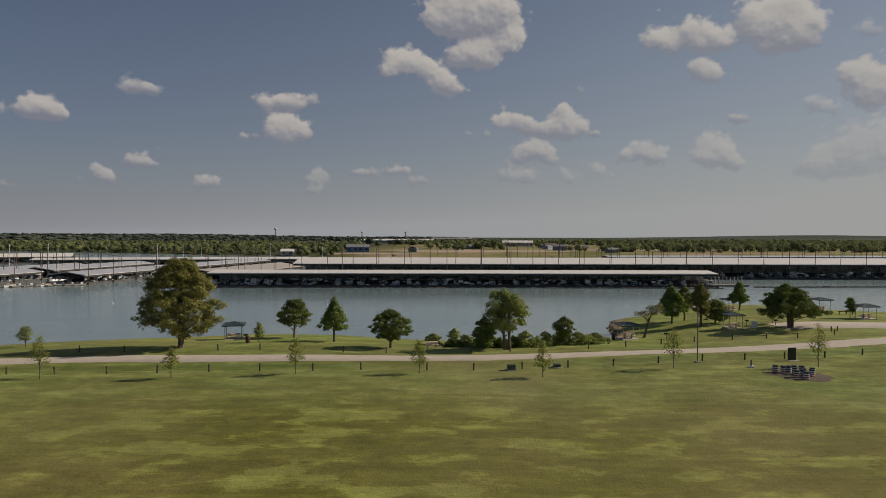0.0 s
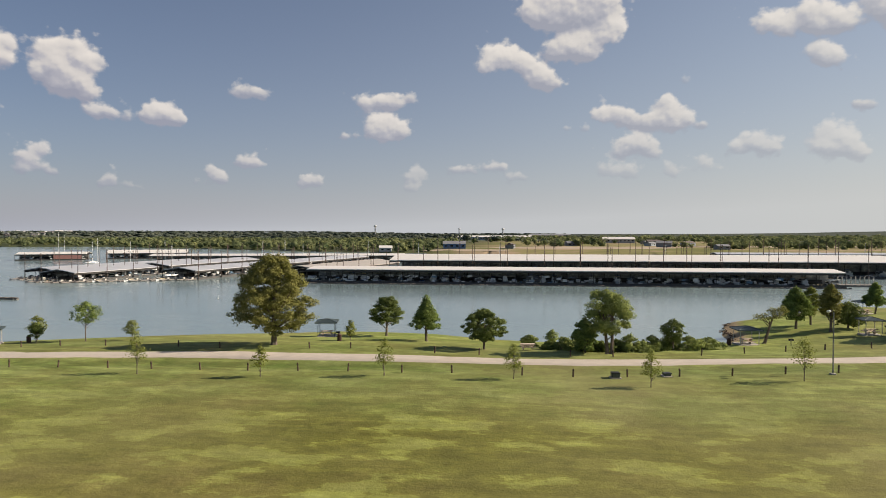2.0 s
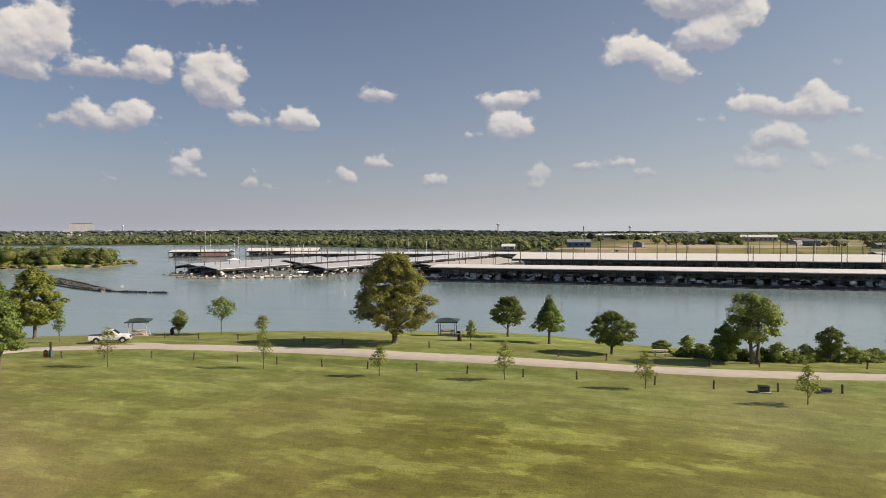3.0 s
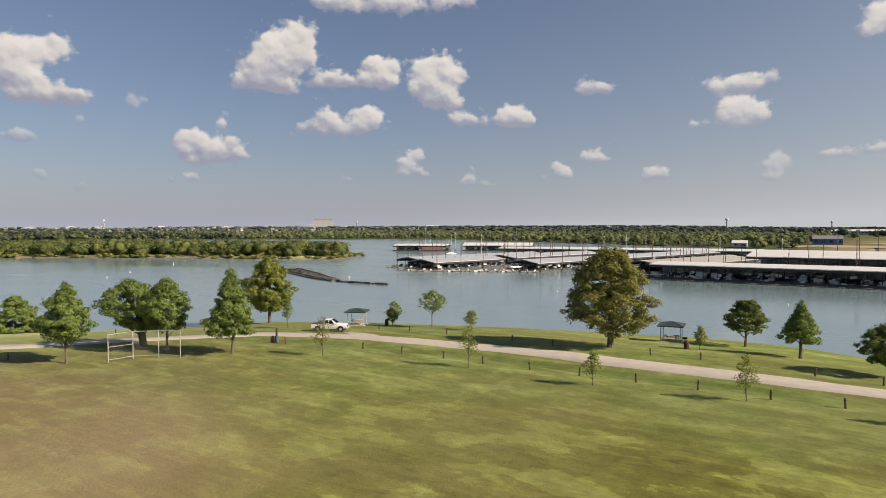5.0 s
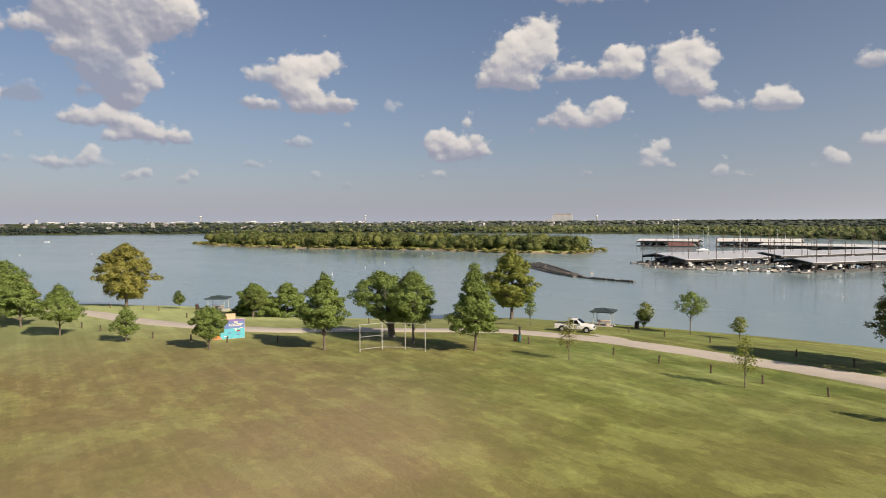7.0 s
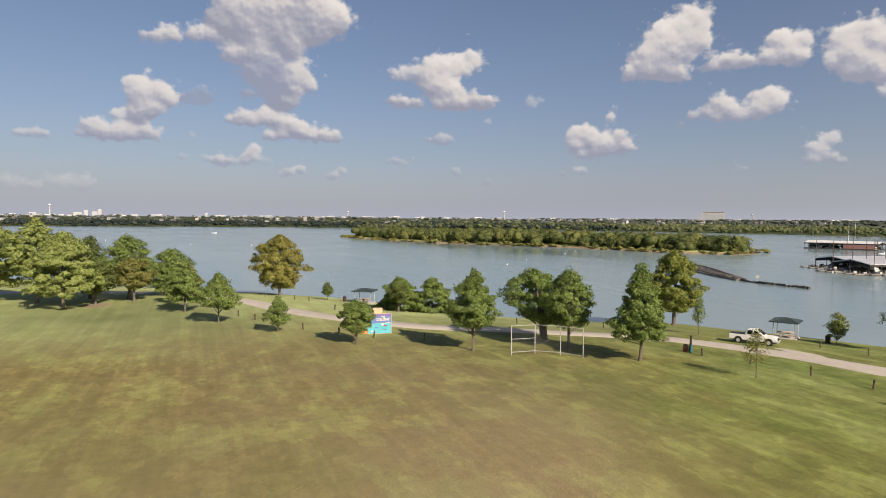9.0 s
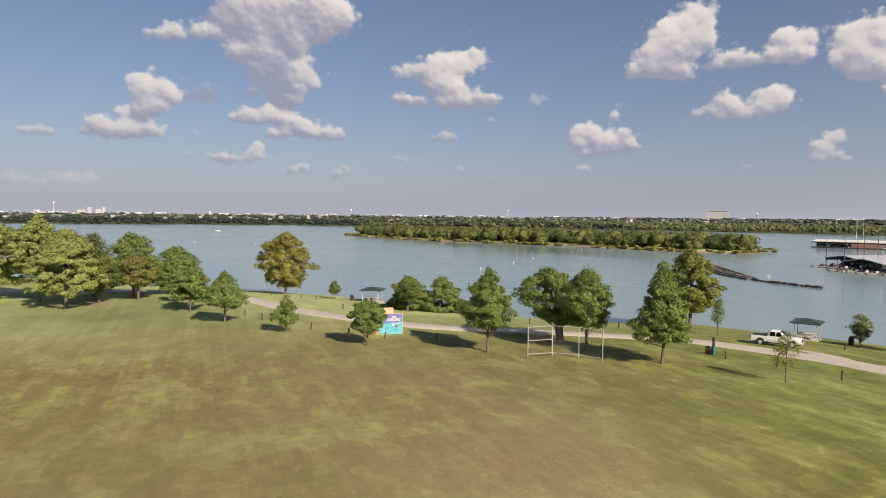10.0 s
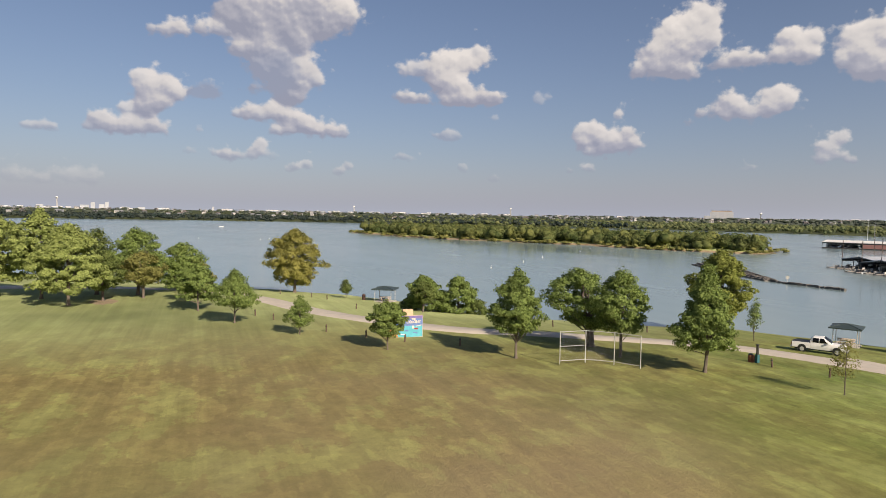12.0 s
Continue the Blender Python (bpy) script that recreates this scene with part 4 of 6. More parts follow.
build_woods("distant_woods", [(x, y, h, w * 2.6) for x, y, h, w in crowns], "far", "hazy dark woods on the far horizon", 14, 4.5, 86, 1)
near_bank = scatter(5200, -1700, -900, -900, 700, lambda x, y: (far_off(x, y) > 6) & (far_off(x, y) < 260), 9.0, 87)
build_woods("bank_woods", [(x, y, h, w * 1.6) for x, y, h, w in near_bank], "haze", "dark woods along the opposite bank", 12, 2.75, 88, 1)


# ---- marina ----
def slab(bm, pts, thick):
    """A sheet through four corner points, with thickness downwards."""
    top = [bm.verts.new(p) for p in pts]
    low = [bm.verts.new((p[0], p[1], p[2] - thick)) for p in pts]
    bm.faces.new(top)
    bm.faces.new(low[::-1])
    for i in range(4):
        j = (i + 1) % 4
        bm.faces.new((top[i], low[i], low[j], top[j]))
    return bm


def build_dock(x, y, turn, length, half, eave, ridge, roof, label, bays):
    """A floating covered dock: its near end's middle at x, y; it runs along its own x axis. Heights over the water."""
    root = empty("covered_dock", pose(x, y, LAKE, rz=turn), label, "boat dock", "covered docks of the marina")
    for side in (-1, 1):
        bm = bmesh.new()
        slab(bm, [(0, side * half, eave), (length, side * half, eave), (length, 0, ridge), (0, 0, ridge)][:: side], 0.25)
        part("roof_panel", bm, roof, root)
    for side in (-1, 0, 1):
        bm = box(bmesh.new(), length, 1.6, 0.5, length / 2, side * (half - 0.8), 0.25)
        part("walkway", bm, DECK, root)
    for side in (-1, 1):
        part("eave_beam", box(bmesh.new(), length - 0.2, 0.25, 0.7, length / 2, side * (half - 0.3), eave - 0.55), STEEL, root, "dark steel eave beam")
    part("ridge_beam", box(bmesh.new(), length - 0.2, 0.25, 0.9, length / 2, 0, eave - 0.3), STEEL, root)
    # screen and box are added to keep bright water from showing through
    part("gloom_screen", box(bmesh.new(), length * 0.985, 0.15, eave - 0.9, length / 2, 0.6, (eave - 0.9) / 2 + 0.5), GLOOM, root, "added screen that darkens the view under the roof")
    part("gloom_box", box(bmesh.new(), length * 0.96, 0.9, 1.5, length / 2, 0, 1.25, 0.05), STEEL, root, "long dark box added to block the view through")
    for side in (-1, 1):
        part("fascia", box(bmesh.new(), length, 0.12, 0.9, length / 2, side * (half + 0.08), 0.35), FASCIA, root, "dark tarred dock edge")
    for end in (0.15, length - 0.15):
        bm = tube(bmesh.new(), (end, -half + 0.3, eave - 0.3), (end, half - 0.3, eave - 0.3), 0.12, n=5)
        for side in (-1, 1):
            tube(bm, (end, side * half * 0.5, eave - 0.3), (end, 0, ridge - 0.35), 0.08, n=5)
        part("end_truss", bm, STEEL, root)
    # gear, lockers, cradles and covers stowed along both sides
    r = random.Random(int(x * 7 + length))
    bm = bmesh.new()
    for k in range(int(length * 2.8)):
        sx, sz = r.uniform(0.3, 1.9), r.uniform(0.15, 0.9)
        box(bm, sx, r.uniform(0.3, 1.4), sz, r.uniform(1, length - 1), r.choice((-1, 1)) * (half - r.uniform(0.5, 3.5)), 0.5 + sz / 2 + r.choice((0, 0, 0.6, 1.2, 1.8)), 0, pose(0, 0, 0, r.uniform(-8, 8), r.uniform(-14, 14), r.uniform(-30, 30)))
    gear = part("stowed_gear", bm, GEAR, root, "stowed boat gear and lockers")
    gear["kind"] = "stuff"
    n = max(2, round(length / bays))
    for k in range(n + 1):
        for side in (-1, 0, 1):
            h = ridge if side == 0 else eave
            bm = tube(bmesh.new(), (k * length / n, side * (half - 0.5), 0.4), (k * length / n, side * (half - 0.5), h - 0.15), 0.12, n=5)
            part("post", bm, STEEL, root)
    return root


GEAR, gt, gb = mat("stowed_gear", 0.7)
gt.links.new(ramp(gt, gt.nodes.new("ShaderNodeNewGeometry").outputs["Random Per Island"], ((0.0, (0.05, 0.05, 0.055)), (0.35, (0.14, 0.13, 0.12)), (0.45, (0.14, 0.24, 0.34)), (0.52, (0.45, 0.44, 0.42)), (1.0, (0.88, 0.87, 0.85)))), gb.inputs["Base Color"])
# mottled surface standing in for the darkness under the dock roofs
GLOOM = plain("dock_gloom", (0.38, 0.38, 0.37), 0.9, vary=0.8, scale=0.5)
FASCIA = plain("tarred_timber", (0.085, 0.08, 0.075), 0.85, vary=0.4, scale=0.5)
DECK = plain("weathered_dock_deck", (0.22, 0.20, 0.18), 0.9, vary=0.25, scale=0.8)
build_dock(-84, 246, 0, 182, 10, 5.0, 5.7, ROOF_W, "long white-roofed covered boat dock facing the park", 4.4)
build_dock(-64, 298, 0, 290, 15, 6.4, 8.6, ROOF_W, "long tall white-roofed covered boat dock", 6)
build_dock(-176, 226, 82, 45, 8, 3.6, 4.8, ROOF_G, "grey-roofed covered boat dock with open gable end", 5)
build_dock(-172, 280, 82, 74, 9, 3.6, 4.8, ROOF_G, "grey-roofed covered boat dock behind another", 5)
build_dock(-139, 245, 80, 172, 8, 3.6, 4.8, ROOF_G, "long grey-roofed covered boat dock", 5)
build_dock(-193, 238, 82, 90, 8, 3.6, 4.8, ROOF_G, "grey-roofed covered boat dock at the marina's edge", 5)
build_dock(-97, 262, 78, 74, 12, 3.2, 4.9, ROOF_T, "tan-roofed covered boat dock behind the front row", 6)
build_dock(-236, 384, 10, 155, 8, 4.2, 5.2, ROOF_W, "white-roofed covered dock at the back of the marina", 8)
shed = build_dock(-342, 400, 24, 42, 9, 4.2, 5.4, ROOF_W, "white-roofed boat shed at the marina's outer edge", 8)
build_dock(-297, 428, 24, 52, 9, 4.2, 6.2, ROOF_W, "white-roofed boat shed among sailing boats", 8)
build_dock(80, 385, 3, 95, 8, 5.0, 5.8, ROOF_W, "white-roofed covered dock behind the tall row", 8)
build_dock(110, 452, 2, 260, 8, 4.4, 5.2, ROOF_G, "long grey-roofed dock in the marina's last row", 8)
part("side_wall", box(bmesh.new(), 17, 0.2, 3.2, 31, -8.7, 2.1), plain("salmon_cladding", (0.50, 0.24, 0.20), 0.7, vary=0.1), shed, "faded salmon-pink wall panel")


# ---- park furniture ----
WOOD = plain("weathered_timber", (0.115, 0.075, 0.05), 0.9, vary=0.3, scale=5, bump=0.4)
TABLE = plain("sun_bleached_table_slabs", (0.55, 0.44, 0.34), 0.85, vary=0.15, scale=3)
CONCRETE = plain("concrete", (0.45, 0.41, 0.35), 0.9, vary=0.15, scale=2, bump=0.2)
GREEN_ROOF = plain("dark_green_metal_roof", (0.055, 0.075, 0.07), 0.45, 0.2, vary=0.15, scale=1)
POST_GREEN = plain("painted_green_post", (0.06, 0.075, 0.065), 0.5)
POST_PALE = plain("pale_steel_post", (0.50, 0.47, 0.42), 0.5)
GALV = plain("galvanised_pipe", (0.55, 0.54, 0.51), 0.4, 0.4)
BLACK = plain("black_paint", (0.018, 0.019, 0.02), 0.5)
RUST = plain("rust_red_drum", (0.21, 0.072, 0.036), 0.7, vary=0.35, scale=4)
BROWN = plain("dark_brown_drum", (0.065, 0.03, 0.022), 0.7, vary=0.35, scale=4)
TEAL = plain("teal_drum", (0.03, 0.12, 0.13), 0.6, vary=0.25, scale=4)
RED, WHITE_P, BLUE = plain("red_paint", (0.32, 0.03, 0.03), 0.5), plain("white_paint", (0.78, 0.76, 0.72), 0.5, vary=0.08), plain("blue_paint", (0.02, 0.03, 0.10), 0.5)
GLASS = plain("dark_glass", (0.012, 0.014, 0.016), 0.06, 0.0, vary=0.1)
RUBBER = plain("tyre_rubber", (0.014, 0.014, 0.014), 0.85)
STONE = plain("bank_stone", (0.13, 0.085, 0.06), 0.95, vary=0.35, scale=1.5, bump=0.5)


def build_shelter(x, y, turn, size, post, label):
    """A picnic shelter: a hipped metal roof on four posts, over a slab."""
    root = empty("picnic_shelter", pose(x, y, ground(x, y) - 0.05, rz=turn), label, "picnic shelter", "picnic shelters")
    s, eave, top = size / 2, 2.3, 2.86
    part("slab", box(bmesh.new(), size * 0.95, size * 0.95, 0.34, 0, 0, 0.0, 0.03), CONCRETE, root)
    for i in (-1, 1):
        for j in (-1, 1):
            part("post", box(bmesh.new(), 0.09, 0.09, eave + 0.1, i * s * 0.82, j * s * 0.82, eave / 2 + 0.05, 0.015), post, root)
    bm = bmesh.new()
    q = s * 1.12
    low = [bm.verts.new((a * q, b * q, eave)) for a, b in ((-1, -1), (1, -1), (1, 1), (-1, 1))]
    up = [bm.verts.new((a * q, b * q, eave + 0.14)) for a, b in ((-1, -1), (1, -1), (1, 1), (-1, 1))]
    cap = [bm.verts.new((a * 0.12, b * 0.12, top)) for a, b in ((-1, -1), (1, -1), (1, 1), (-1, 1))]
    bm.faces.new(low[::-1])
    bm.faces.new(cap)
    for i in range(4):
        j = (i + 1) % 4
        bm.faces.new((low[i], low[j], up[j], up[i]))
        bm.faces.new((up[i], up[j], cap[j], cap[i]))
    roof = part("roof", bm, GREEN_ROOF, root, "dark green hipped metal roof")
    for i in range(4):
        a = i * math.pi / 2 + math.pi / 4
        bm = tube(bmesh.new(), (q * 1.414 * math.cos(a), q * 1.414 * math.sin(a), eave + 0.15), (0.1 * math.cos(a), 0.1 * math.sin(a), top + 0.01), 0.05, n=6)
        part("hip_cap", bm, GREEN_ROOF, roof)
    return root


def build_table(x, y, turn, label):
    root = empty("picnic_table", pose(x, y, ground(x, y) + 0.12, rz=turn), label, "picnic table", "picnic tables")
    part("tabletop", box(bmesh.new(), 2.0, 0.8, 0.09, 0, 0, 0.74, 0.02), TABLE, root)
    for s in (-1, 1):
        part("bench", box(bmesh.new(), 2.0, 0.3, 0.08, 0, s * 0.72, 0.44, 0.02), TABLE, root)
        bm = box(bmesh.new(), 0.12, 0.5, 0.75, s * 0.6, 0, 0.33)
        box(bm, 0.12, 1.5, 0.1, s * 0.6, 0, 0.34)
        part("leg", bm, TABLE, root)
    return root


SHELTERS = ((-33.4, 106.1, 12, 3.1, POST_GREEN, "dark-roofed picnic shelter on slender posts by the water"), (31.0, 110.8, 5, 3.3, POST_PALE, "dark-roofed picnic shelter near an eroded bank"),
            (50.5, 115.5, 0, 2.8, POST_PALE, "dark-roofed picnic shelter over a table in the grass"), (63.4, 146.2, 10, 3.1, POST_PALE, "dark-roofed picnic shelter near the point's far shore"),
            (78.3, 122.8, 0, 2.9, POST_PALE, "dark-roofed picnic shelter beside the parking strip"), (82.1, 144.2, 8, 3.1, POST_PALE, "dark-roofed picnic shelter close to the water"),
            (-81.7, 93.2, 32, 3.2, POST_PALE, "dark-roofed picnic shelter behind a parked pickup"), (-136.5, 48.1, 60, 3.6, POST_PALE, "grey-roofed picnic shelter on pale posts above the shore"))
for x, y, turn, size, post, label in SHELTERS:
    build_shelter(x, y, turn, size, post, label)
    build_table(x, y, turn + 8, "pale slab picnic table under a dark shelter roof")
build_table(-1.6, 95.0, 10, "pale picnic table on the grass near shoreline scrub")

# bollards on both verges of the road
BOLLARDS_SOUTH = ((54.0, 85.3), (48.0, 83.3), (42.4, 82.2), (36.9, 81.0), (31.4, 80.2), (25.6, 78.7), (19.9, 77.3), (14.5, 76.6), (9.1, 75.8), (3.5, 75.1), (-1.8, 75.0), (-9.2, 74.6), (-14.5, 73.9), (-20.4, 73.8),
                  (-26.0, 73.7), (-31.6, 73.3), (-37.0, 73.0), (-42.6, 72.7), (-47.7, 72.4), (-53.2, 71.6), (-58.6, 70.8), (-64.1, 69.2), (-68.7, 67.4), (-87.1, 43.1), (-90.1, 37.8), (-93.4, 34.3), (-97.6, 30.6), (-103.0, 28.0),
                  (-108.1, 25.7), (-112.8, 23.8))
BOLLARDS_NORTH = ((63.2, 106.3), (62.1, 106.0), (60.7, 102.8), (54.0, 100.9), (49.4, 101.2), (44.4, 101.7), (38.6, 101.8), (33.0, 100.2), (26.7, 96.7), (20.5, 93.3), (9.1, 89.5), (3.8, 88.6), (-7.5, 87.7), (-13.2, 87.9), (-24.4, 88.5), (-29.8, 88.0), (-42.3, 88.0),
                  (-48.5, 88.4), (-59.2, 88.3), (-66.8, 89.2), (-72.8, 89.0), (-93.5, 72.1), (-100.5, 62.0), (-119.4, 39.0), (-135.0, 37.4), (-138.3, 35.3), (-146.7, 30.8))


def build_bollard():
    """A squat timber bollard with a chamfered head and a dark band."""
    root = empty("bollard", Matrix(), "short weathered timber bollard beside the road", "bollard", "bollards along the road")
    bm = tube(bmesh.new(), (0, 0, -0.2), (0, 0, 0.80), 0.095, 0.09, 9)
    tube(bm, (0, 0, 0.80), (0, 0, 0.86), 0.09, 0.05, 9)
    part("timber_post", bm, WOOD, root)
    part("reflector_band", tube(bmesh.new(), (0, 0, 0.62), (0, 0, 0.70), 0.10, n=9), BLACK, root, "dark painted band")
    return root


first = build_bollard()
rng = random.Random(5)
for k, (x, y) in enumerate(BOLLARDS_SOUTH + BOLLARDS_NORTH):
    m = pose(x, y, ground(x, y), rng.uniform(-4, 4), rng.uniform(-4, 4), rng.uniform(0, 360))
    if k == 0:
        first.matrix_basis = m
    else:
        copy_thing(first, m)


POLE = plain("weathered_grey_pole", (0.20, 0.20, 0.19), 0.6, 0.2)


def build_lamp(x, y):
    root = empty("street_lamp", pose(x, y, ground(x, y) - 0.1), "tall grey lamp post with a pale round lamp head", "street lamp")
    part("base_plate", box(bmesh.new(), 0.5, 0.5, 0.25, 0, 0, 0.12, 0.03), CONCRETE, root)
    part("pole", tube(bmesh.new(), (0, 0, 0.2), (0, 0, 6.7), 0.075, 0.055, 10), POLE, root)
    part("bracket", tube(bmesh.new(), (0, 0, 6.75), (-0.45, 0, 6.85), 0.05, n=6), STEEL, root)
    head = bmesh.new()
    bmesh.ops.create_uvsphere(head, u_segments=12, v_segments=8, radius=0.2, matrix=Matrix.Translation((-0.5, 0, 6.72)) @ Matrix.Diagonal((1, 1, 0.8, 1)))
    part("lamp_head", head, WHITE_P, root, "pale rounded lamp head")
    return root


build_lamp(30.4, 79.1)


def build_drum(x, y, body, label, lid=None, name="litter_drum"):
    root = empty(name, pose(x, y, ground(x, y) - 0.03, rz=30 * x), label, "litter drum")
    bm = tube(bmesh.new(), (0, 0, 0), (0, 0, 0.92), 0.31, n=16)
    for z in (0.02, 0.31, 0.61, 0.9):
        tube(bm, (0, 0, z - 0.02), (0, 0, z + 0.02), 0.33, n=16)
    part("drum", bm, body, root)
    if lid:
        bm = tube(bmesh.new(), (0, 0, 0.92), (0, 0, 1.12), 0.32, 0.16, 16)
        part("lid", bm, lid, root)
    return root


build_drum(-71.5, 67.6, RUST, "rust-red litter drum with a dark lid beside a post", BLACK).scale = (0.82, 0.82, 0.78)
build_drum(-71.6, 68.4, RUST, "rust-red litter drum beside a dark post", None).scale = (0.82, 0.82, 0.78)
bm = box(bmesh.new(), 0.2, 0.2, 1.8, 0, 0, 0.85, 0.02)
post = empty("wooden_post", pose(-70.8, 67.7, ground(-70.8, 67.7)), "dark square post with a teal foot beside litter drums", "post")
part("timber", bm, STEEL, post)
part("sleeve", box(bmesh.new(), 0.36, 0.32, 0.8, 0, 0, 0.42, 0.03), TEAL, post, "teal painted sleeve at the foot")
part("cap", box(bmesh.new(), 0.26, 0.26, 0.06, 0, 0, 1.78), BLACK, post)
build_drum(-28.4, 96.5, BROWN, "dark brown litter drum beside a small yellow tree", BROWN)
build_drum(-77.2, 95.6, BROWN, "dark brown litter drum by a young tree at the shore", BROWN)
build_drum(-138.6, 44.7, BROWN, "dark brown litter drum beside a picnic shelter", BROWN)
build_drum(28.2, 109.6, BROWN, "dark brown litter drum at the shelter's shaded side", BROWN)


def build_flag_drum(x, y, tilt):
    """An oil drum painted with a blue field and red and white stripes, under a black lid."""
    root = empty("painted_drum", pose(x, y, ground(x, y) - 0.02, tilt, 0, 40 * x), "drum painted in red and white stripes with a black lid", "drum", "striped drums on bare soil")
    n = 7
    for k in range(n):
        bm = tube(bmesh.new(), (0, 0, 0.02 + k * 0.125), (0, 0, 0.02 + (k + 1) * 0.125), 0.30 + 0.012 * (k % 2), n=14)
        part("stripe", bm, (RED, WHITE_P)[k % 2] if k < 4 else (BLUE, WHITE_P)[k % 2], root)
    root.scale = (0.92, 0.92, 0.86)
    part("lid", tube(bmesh.new(), (0, 0, 0.895), (0, 0, 0.97), 0.33, 0.31, 14), BLACK, root, "black lid")
    return root


for k, (x, y) in enumerate(((37.0, 73.7), (37.65, 73.3), (38.3, 73.3), (38.5, 72.5), (39.1, 73.7), (39.8, 73.5), (38.0, 71.1), (38.75, 71.2), (38.6, 70.3), (39.9, 71.6), (39.3, 72.2), (40.45, 72.5))):
    build_flag_drum(x, y, 2 * math.sin(3 * k))


def blot(name, x, y, rx, ry, material, label, lift=0.03, seed=0):
    """A low irregular patch of bare ground with a feathered rim."""
    verts, faces = [(x, y, ground(x, y) + lift + 0.06)], []
    n = 40
    for ring in (0.5, 1.0):
        for k in range(n):
            a = 6.283 * k / n
            s = ring * (1 + 0.30 * noise.noise((math.cos(a) * 3 + seed, math.sin(a) * 3, ring)) + 0.12 * noise.noise((math.cos(a) * 9, math.sin(a) * 9, seed)))
            px, py = x + rx * s * math.cos(a), y + ry * s * math.sin(a)
            verts.append((px, py, ground(px, py) + (lift if ring < 1 else -0.12)))
    for k in range(n):
        j = (k + 1) % n
        faces += [(0, 1 + k, 1 + j), (1 + k, 1 + n + k, 1 + n + j, 1 + j)]
    return tagged(mesh_object(name, verts, faces, material, smooth=True), label, "soil", kind="structure")


blot("soil_patch", 39.0, 72.2, 5.4, 4.6, DIRT, "bare dark soil ring under painted drums")
WORN = plain("trodden_soil", (0.30, 0.225, 0.14), 0.95, vary=0.3, scale=0.5, bump=0.3)
blot("worn_patch", -131.5, 3.2, 5.5, 3.4, WORN, "trodden pale soil in the shade of a grove", 0.02, 3)
blot("gravel_apron", -68.5, 80.6, 6.0, 1.7, ROAD, "pale loose gravel beside the road", 0.02, 7)
panel = empty("sign_panel", pose(42.5, 80.7, ground(42.5, 80.7), rz=8), "blank dark panel on a concrete footing", "sign")
part("board", box(bmesh.new(), 1.05, 0.12, 1.55, 0, 0, 0.85, 0.02), BLACK, panel)
part("footing", box(bmesh.new(), 1.5, 0.6, 0.12, 0.1, 0, 0.03, 0.02), CONCRETE, panel)
stub = empty("water_tap", pose(35.5, 76.3, ground(35.5, 76.3)), "short dark standpipe on a white block", "standpipe")
part("pipe", tube(bmesh.new(), (0, 0, 0.1), (0, 0, 0.85), 0.09, 0.07, 8), BLACK, stub)
part("block", box(bmesh.new(), 0.6, 0.5, 0.24, 0, 0, 0.08, 0.03), WHITE_P, stub)
board = empty("notice_board", pose(52.1, 111.0, ground(52.1, 111.0), rz=-6), "white notice board on two low posts", "sign")
part("panel", box(bmesh.new(), 0.9, 0.06, 1.1, 0, 0, 0.95, 0.01), WHITE_P, board)
for s in (-1, 1):
    part("post", box(bmesh.new(), 0.08, 0.08, 0.9, 0.35 * s, 0.07, 0.4), POST_PALE, board)
for x, y, sx in ((7.8, 75.2, 0.85), (13.2, 76.6, 0.7)):
    unit = empty("utility_box", pose(x, y, ground(x, y), rz=8), "dark green utility box on a concrete pad", "utility box", "utility boxes")
    part("cabinet", box(bmesh.new(), sx, 0.8, 0.45 if x < 10 else 0.28, 0, 0, 0.33 if x < 10 else 0.22, 0.04), POST_GREEN, unit)
    part("pad", box(bmesh.new(), sx + 0.25, 1.1, 0.14, 0, 0, 0.03, 0.02), CONCRETE, unit)
    part("lid_rim", box(bmesh.new(), sx + 0.06, 0.86, 0.05, 0, 0, 0.57 if x < 10 else 0.37), BLACK, unit)


rail = empty("timber_rail", pose(79.6, 131, ground(79.6, 131), rz=6), "low timber rail on three short posts in grass", "rail")
part("beam", box(bmesh.new(), 3.4, 0.16, 0.16, 0, 0, 0.62, 0.02), WOOD, rail)
for s in (-1, 0, 1):
    part("post", box(bmesh.new(), 0.16, 0.16, 0.75, 1.4 * s, 0, 0.2, 0.02), WOOD, rail)


def build_grill(x, y, turn):
    root = empty("park_grill", pose(x, y, ground(x, y), rz=turn), "black pedestal barbecue grill in the grass", "grill", "pedestal grills")
    part("pedestal", tube(bmesh.new(), (0, 0, -0.1), (0, 0, 0.75), 0.05, n=8), BLACK, root)
    bm = box(bmesh.new(), 0.55, 0.4, 0.05, 0, 0, 0.76)
    box(bm, 0.55, 0.04, 0.25, 0, 0.2, 0.88)
    for s in (-1, 1):
        box(bm, 0.04, 0.4, 0.25, s * 0.26, 0, 0.88)
    part("firebox", bm, BLACK, root)
    part("grate", box(bmesh.new(), 0.5, 0.36, 0.02, 0, -0.02, 0.96), STEEL, root)
    return root


for x, y, turn in ((36.4, 108.0, 20), (53.6, 117.0, 0), (57.5, 114.6, 40), (-30.6, 103.0, 10), (-133.2, 47.0, 0)):
    build_grill(x, y, turn)

